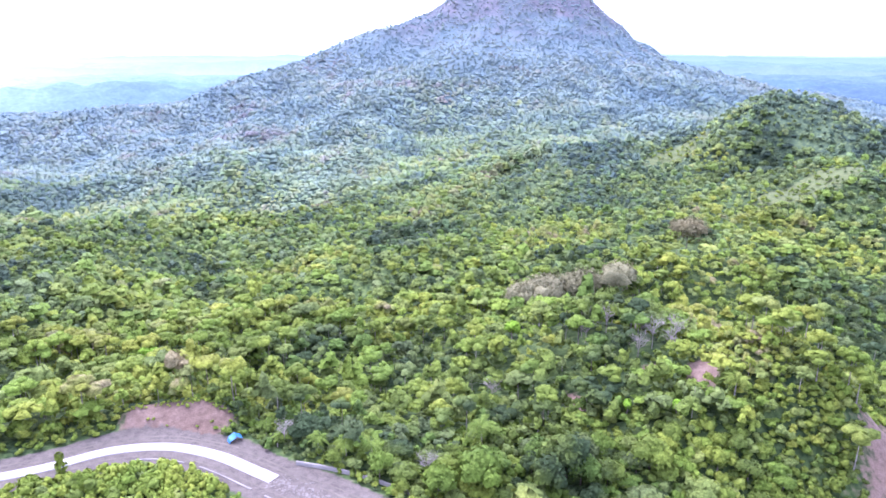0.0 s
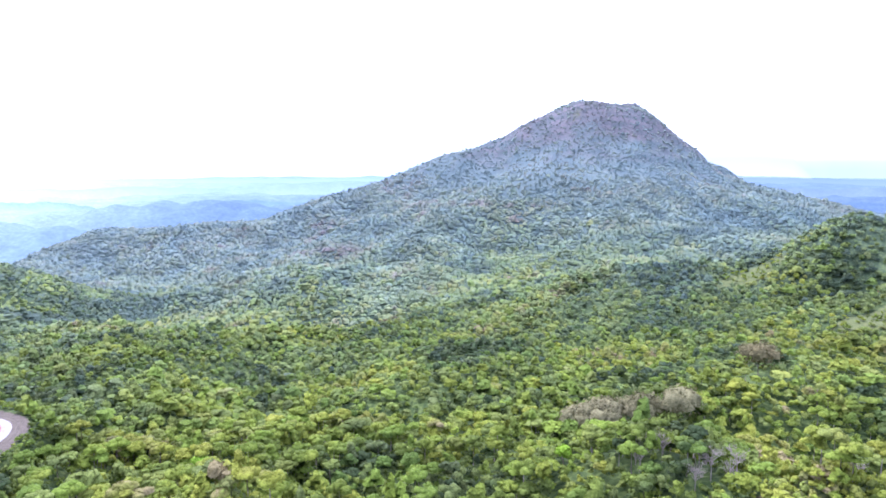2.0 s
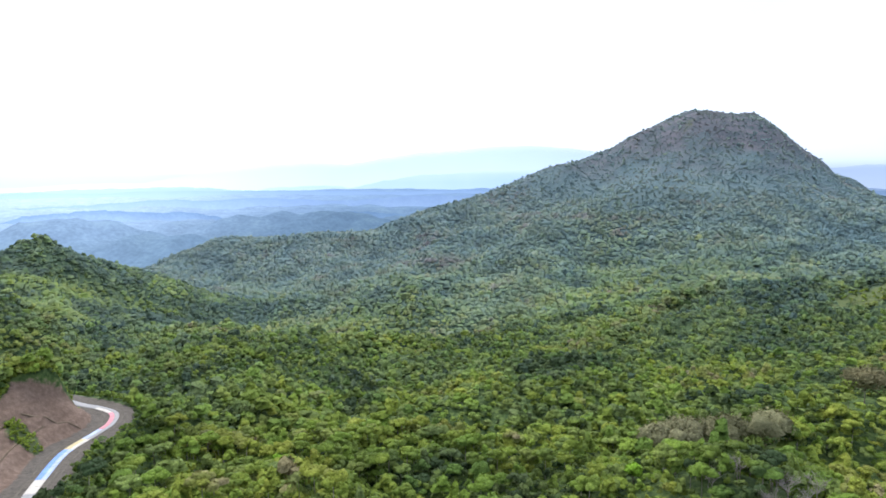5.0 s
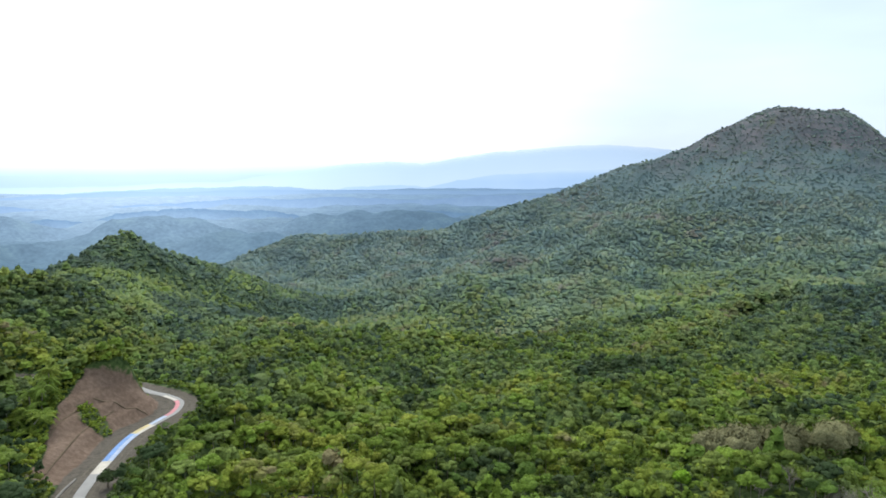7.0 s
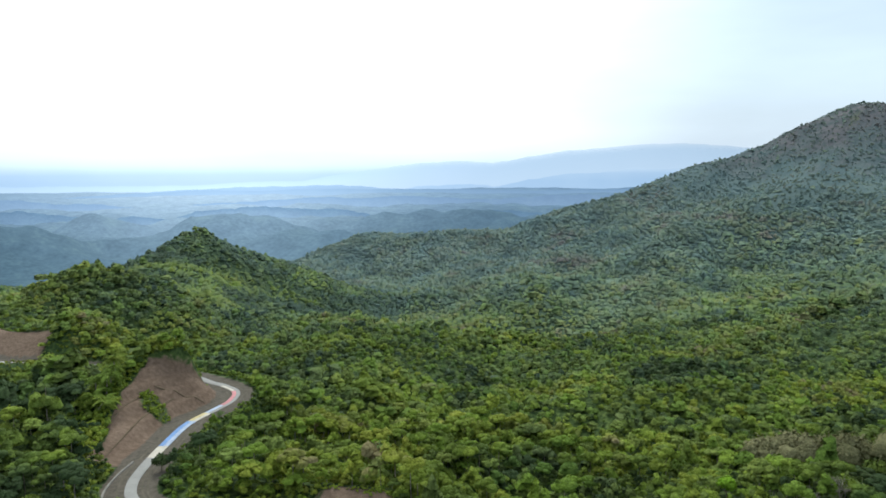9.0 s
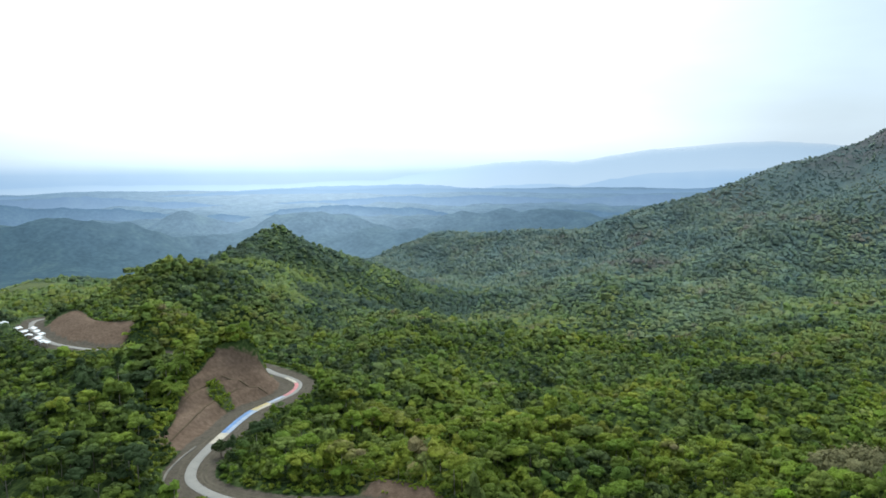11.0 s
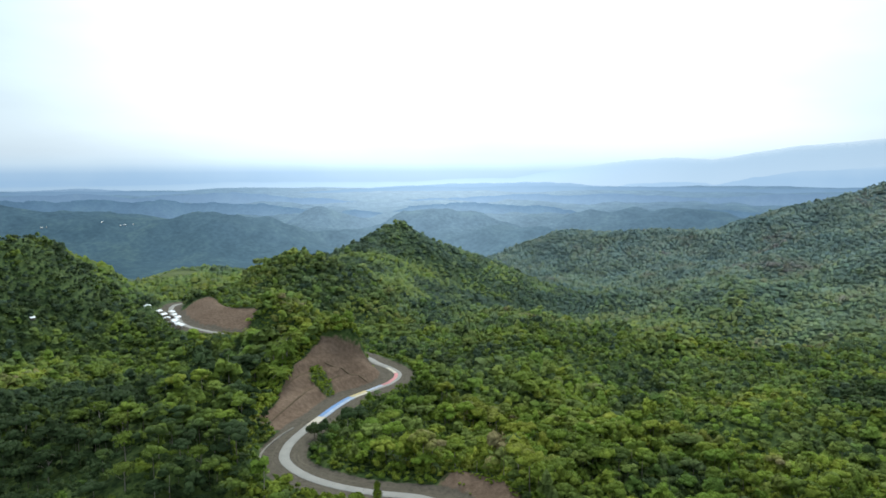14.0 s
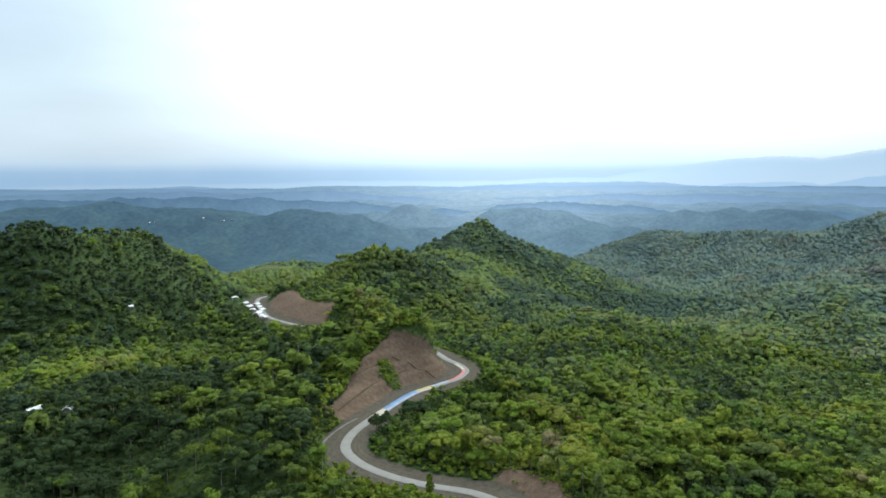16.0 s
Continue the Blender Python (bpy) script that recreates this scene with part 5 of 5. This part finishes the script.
# broken concrete where the paving stops
g = np.random.default_rng(77)
pieces = []
for _ in range(200):
    u, o = g.uniform(0, 1) ** 1.4, g.normal(0, 1.5)
    s = START - 0.3 - 17 * u
    x, y, z = (np.interp(s, ROAD_S, ROAD[:, k]) for k in range(3))
    tx, ty = (np.interp(s, ROAD_S, ROAD_T[:, k]) for k in range(2))
    v, f, _n = lump(g, g.uniform(0.12, 0.5), 5, 2)
    pieces.append((v * [1, 1, 0.28] + [x - ty * o, y + tx * o, z + 0.03], f))
tagged(new("rubble", quads("rubble", *join(pieces), (M_rubble,))), "pale broken concrete and spilled gravel where the paving ends", "rubble", kind="stuff")


# ---- shelters and houses ----


def roof_sheet(x0, x1, y0, y1, za, zb, sag=0.15, n=6):
    """A hung sheet from height za (x0) to zb (x1), with thickness."""
    u, v = np.meshgrid(np.linspace(0, 1, n), np.linspace(0, 1, n), indexing="ij")
    zz = za + (zb - za) * u - sag * np.sin(np.pi * u) * (0.6 + 0.4 * np.sin(np.pi * v)) + 0.06 * np.sin(9 * v)
    top = np.stack([x0 + (x1 - x0) * u, y0 + (y1 - y0) * v, zz], -1).reshape(-1, 3)
    f = grid_faces(n, n)
    return join([(top, f), (top - [0, 0, 0.04], f[:, ::-1])])


def post(x, y, z1, r=0.06):
    return tube([(x, y, -0.4), (x, y, z1 / 2), (x, y, z1)], [r, r, r * 0.9], 6)


def tarp_shelter():
    root = tagged(new("tarp_shelter"), "blue tarpaulin shelter on timber posts beside the road", "shelter")
    part("tarp", roof_sheet(-2.2, 0.1, -1.9, 1.9, 1.3, 2.6), M_tarp, root)
    part("tarp", roof_sheet(0.0, 2.4, -1.9, 1.9, 2.62, 1.2), M_tarp, root)
    part("side_sheet", roof_sheet(-2.2, -2.9, -1.6, 1.6, 1.3, 0.2, 0.05), M_tarp, root)
    for x, y, z in ((-2.1, -1.8, 1.3), (-2.1, 1.8, 1.3), (0, -1.8, 2.6), (0, 1.8, 2.6), (2.3, -1.8, 1.25), (2.3, 1.8, 1.25)):
        part("post", post(x, y, z), M_wood, root)
    part("ridge_pole", tube([(0.05, -2, 2.58), (0.05, 0, 2.56), (0.05, 2, 2.58)], [0.05, 0.05, 0.05]), M_wood, root)
    return root


shelter = tarp_shelter()
shelter.matrix_basis = place(-58.5, 178.5, 35, 0.72)


def canopy():
    root = tagged(new("canopy"), "white gable canopy on posts at the roadside stop", "canopy", "white canopies by the far road")
    for sgn in (-1, 1):
        part("roof_sheet", roof_sheet(0, 2.7 * sgn, -2.6, 2.6, 3.2, 2.3, 0.08), M_white, root)
        for y in (-2.4, 2.4):
            part("post", post(2.5 * sgn, y, 2.3, 0.05), M_roof, root)
    return root


tent = canopy()
tent.matrix_basis = place(-498, 271, 20)
for x, y, a in ((-507, 276, 40), (-500, 266, 15), (-496, 273, 25), (-488, 264, 60), (-484, 270, 20), (-476, 264, 10), (-470, 260, 35), (-462, 259, 15), (-518, 262, 75), (-454, 258, 40)):
    copy_thing(tent, place(x + 14, y + 3, a, random.uniform(0.85, 1.15)))


def hut(label, roof):
    root = tagged(new("house"), label, "house", "small houses")
    w, l, z = 2.6, 3.4, 2.4
    box = [np.array([(sx * w, sy * l, zz) for sx, sy in ((-1, -1), (1, -1), (1, 1), (-1, 1))]) for zz in (-0.6, z)]
    part("wall", (np.concatenate(box), grid_faces(2, 4, True)), M_kerb, root)
    for sgn in (-1, 1):
        part("roof_sheet", roof_sheet(0, 3.2 * sgn, -4.0, 4.0, 4.0, 2.3, 0.0), roof, root)
    gable = np.array([(-w, -l, z), (w, -l, z), (0, -l, 3.8), (0, -l, 3.8), (-w, l, z), (w, l, z), (0, l, 3.8), (0, l, 3.8)])
    part("gable", (gable, np.array([(0, 1, 2, 3), (5, 4, 7, 6)])), M_kerb, root)
    door = np.array([(2.62, -0.5, 0), (2.62, 0.5, 0), (2.62, 0.5, 2.0), (2.62, -0.5, 2.0), (2.66, -0.5, 0), (2.66, 0.5, 0), (2.66, 0.5, 2.0), (2.66, -0.5, 2.0)])
    part("door", (door, np.array([(4, 5, 6, 7), (0, 1, 5, 4), (3, 7, 6, 2), (0, 4, 7, 3), (1, 2, 6, 5)])), M_wood, root)
    return root


house = hut("small house with grey metal roof among trees", M_roof)
house.matrix_basis = place(-298, 79, 30)
copy_thing(house, place(-290, 92, 70, 0.7))
white_house = hut("white-roofed house on the far hillside", M_white)
white_house.matrix_basis = place(-527, 186, 30, 0.6)
for az, dist, a in ((72.8, 2114, 20), (72.5, 2120, 70), (68.9, 2050, 0), (67.7, 2057, 45), (67.4, 2062, 10), (66.8, 2059, 80)):
    copy_thing(white_house, place(CENTRE[0] - dist * math.sin(radians(az)), CENTRE[1] + dist * math.cos(radians(az)), a, 1.15))

# ---- single trees and palms ----


def frond():
    """A feathered leaf: a bowed rib with narrow leaflets hanging to both sides."""
    n = 9
    u = np.linspace(0, 1, n)
    rib = np.stack([3.1 * u, 0 * u, 0.95 * np.sin(u * 2.2) - 1.7 * u ** 2.0], -1)
    pieces = [(np.concatenate([rib + [0, -0.04, 0], rib + [0, 0.04, 0.02]]), grid_faces(2, n))]
    for k in range(1, 2 * n - 1):
        w = k / (2 * n - 1)
        base = np.array([np.interp(w, u, rib[:, c]) for c in range(3)])
        long = 1.0 * math.sin(math.pi * min(1, 0.12 + 0.85 * w)) ** 0.6
        for sgn in (-1, 1):
            tip = base + [0.45 * long, sgn * 0.8 * long, -0.45 * long]
            q = np.array([base - [0.09, 0, 0], base + [0.09, 0, 0], tip + [0.03, 0, 0], tip - [0.03, 0, 0]])
            pieces.append((q, np.array([[0, 1, 2, 3]])))
    return join(pieces)


FROND = quads("frond", *frond(), (M_palm,))


def palm(height, count, seed):
    g = np.random.default_rng(seed)
    root = tagged(new("coconut_palm"), "coconut palm with yellow-green drooping fronds", "palm tree", "coconut palms")
    lean = g.normal(size=2) * 0.5
    part("trunk", tube([(0, 0, -0.6), (lean[0] * 0.2, lean[1] * 0.2, height * 0.4), (lean[0], lean[1], height)], [0.2, 0.15, 0.12], 7), M_pale, root)
    for k in range(count):
        f = part("frond", FROND, M_palm, root)
        f.matrix_basis = pose(lean[0], lean[1], height - 0.1, 0, g.uniform(-38, 30), 360 * k / count + g.uniform(-12, 12)) @ Matrix.Scale(g.uniform(0.8, 1.1), 4)
    return root


palms = [palm(4.4, 18, 1), palm(5.4, 20, 2), palm(2.6, 16, 3)]
for k, p in enumerate(palms):
    p.matrix_basis = place(*PALMS[k][:2], 60 * k)
for x, y, k, sc in PALMS[3:]:
    copy_thing(palms[k], place(x, y, random.uniform(0, 360), (1.7 if x < -200 else 1.25) * sc))

bare = tree("bare_tree", "leafless pale bare tree standing in the wood", limbs(301, 7.5, 3.4, 13, 0.15, 14), None, None, M_pale, "bare trees")
bare.matrix_basis = place(*BARE[0][:2])
for x, y, sc in BARE[1:]:
    copy_thing(bare, place(x, y, random.uniform(0, 360), 1.02 * sc, 1.1))


def special(name, label, x, y, seed, r, tall, base, leaf, n=500, size=0.8, sc=1.0):
    t = tree(name, label, limbs(seed, base + tall * 0.55, r * 0.75, 7, 0.2), crown_template(seed + 1, n, r, tall, base, size, 11, 1.0, 6, 2, 0.88), leaf, M_bark, "single trees of note")
    set_attribute(t.children[1].data, "tint", np.full(len(t.children[1].data.vertices), 0.4))
    t.matrix_basis = place(x, y, 0, sc)
    return t


special("tree", "bright lime-green young tree in the wood", 26, 249, 401, 3.0, 6.0, 3.5, M_lime)
special("tree", "pale yellow-green young tree in the wood", 67, 184, 431, 1.7, 4.5, 2.0, M_lime, 260, 0.5)
special("tree", "pale yellow-green young tree in the wood", 54, 189, 433, 1.8, 5.0, 2.0, M_lime, 260, 0.5)
special("tree", "bright green rounded tree above the road", -116, 258, 403, 4.4, 7.0, 4.0, M_lime)
special("tree", "large brown-leaved spreading tree in the valley", 131, 370, 405, 10.0, 9.0, 7.0, M_brownleaf, 1600, 0.9)
special("tree", "rusty red-leaved tree on the grassy spur", 272, 540, 407, 5.5, 6.0, 2.5, M_red, 500, 1.3)
special("tree", "pale grey-brown drying tree in the wood", 47, 300, 409, 10.0, 6.5, 8.5, M_dry, 1300, 0.8, 1.15)
special("tree", "pale grey-brown drying tree in the wood", 62, 305, 411, 10.0, 6.5, 9.0, M_dry, 1300, 0.8, 1.2)
special("tree", "pale grey-brown drying tree in the wood", 36, 298, 427, 8.0, 5.5, 8.5, M_dry, 800, 0.8, 1.15)
special("tree", "pale grey-brown drying tree in the wood", 77, 311, 429, 10.0, 6.5, 9.0, M_dry, 800, 0.8, 1.15)
shade = tree("umbrella_tree", "tall umbrella-crowned green tree with pale forked trunk", limbs(441, 9.0, 3.8, 6, 0.2, 2), crown_template(442, 520, 4.6, 4.4, 6.4, 0.62, 9, 0.34), M_leaf, M_pale, "umbrella trees")
set_attribute(shade.children[1].data, "tint", np.full(len(shade.children[1].data.vertices), 0.3))
shade.matrix_basis = place(*UMBRELLAS[0][:2], 0, UMBRELLAS[0][2])
for x, y, sc in UMBRELLAS[1:]:
    copy_thing(shade, place(x, y, random.uniform(0, 360), sc, random.uniform(0.9, 1.15)))
slim = tagged(new("vine_covered_tree"), "slender tree smothered in yellow-green creepers by the road", "tree", "single trees of note")
part("trunk", tube([(0, 0, -1), (0.2, 0, 3.5), (0.1, 0.2, 7.5)], [0.2, 0.14, 0.06]), M_bark, slim)
g = np.random.default_rng(413)
zz = np.linspace(0.4, 7.6, 420)
aa = g.uniform(0, 2 * np.pi, 420)
rr = (1.5 - 0.1 * zz) * (1 + 0.35 * np.sin(zz * 2.1)) * g.uniform(0.6, 1.1, 420)
dd = np.stack([np.cos(aa), np.sin(aa), 0 * aa + 0.2], -1)
vv, ff = cards(dd * rr[:, None] * [1, 1, 0] + np.stack([0 * zz + 0.15, 0 * zz, zz], -1), dd + g.normal(size=(420, 3)) * 0.3, g.uniform(0.4, 0.8, 420), g)
part("creepers", (vv, ff, np.repeat(unit(dd + [0, 0, 0.4]), 4, axis=0)), M_vine, slim)
slim.matrix_basis = place(-98, 160)
special("vine_covered_tree", "low tree smothered in yellow-green creepers by the road", -90, 156, 415, 3.6, 5.0, -1.4, M_vine, 600, 0.6)
special("vine_covered_tree", "low tree smothered in yellow-green creepers by the road", -74, 156, 417, 4.2, 4.6, -1.4, M_vine, 600, 0.6)
special("vine_covered_tree", "low tree smothered in yellow-green creepers by the road", -82, 154, 419, 3.2, 4.0, -1.2, M_vine, 500, 0.6)
special("tree", "bushy green tree at the road's edge below the cut", -159, 180, 421, 3.2, 6.5, 0.5, M_leaf, 600, 0.6)
special("vine_covered_tree", "low tree smothered in yellow-green creepers by the road", -67, 152, 423, 3.4, 4.0, -1.2, M_vine, 500, 0.6)
special("vine_covered_tree", "low tree smothered in yellow-green creepers by the road", -105, 157, 425, 3.0, 3.6, -1.2, M_vine, 450, 0.6)
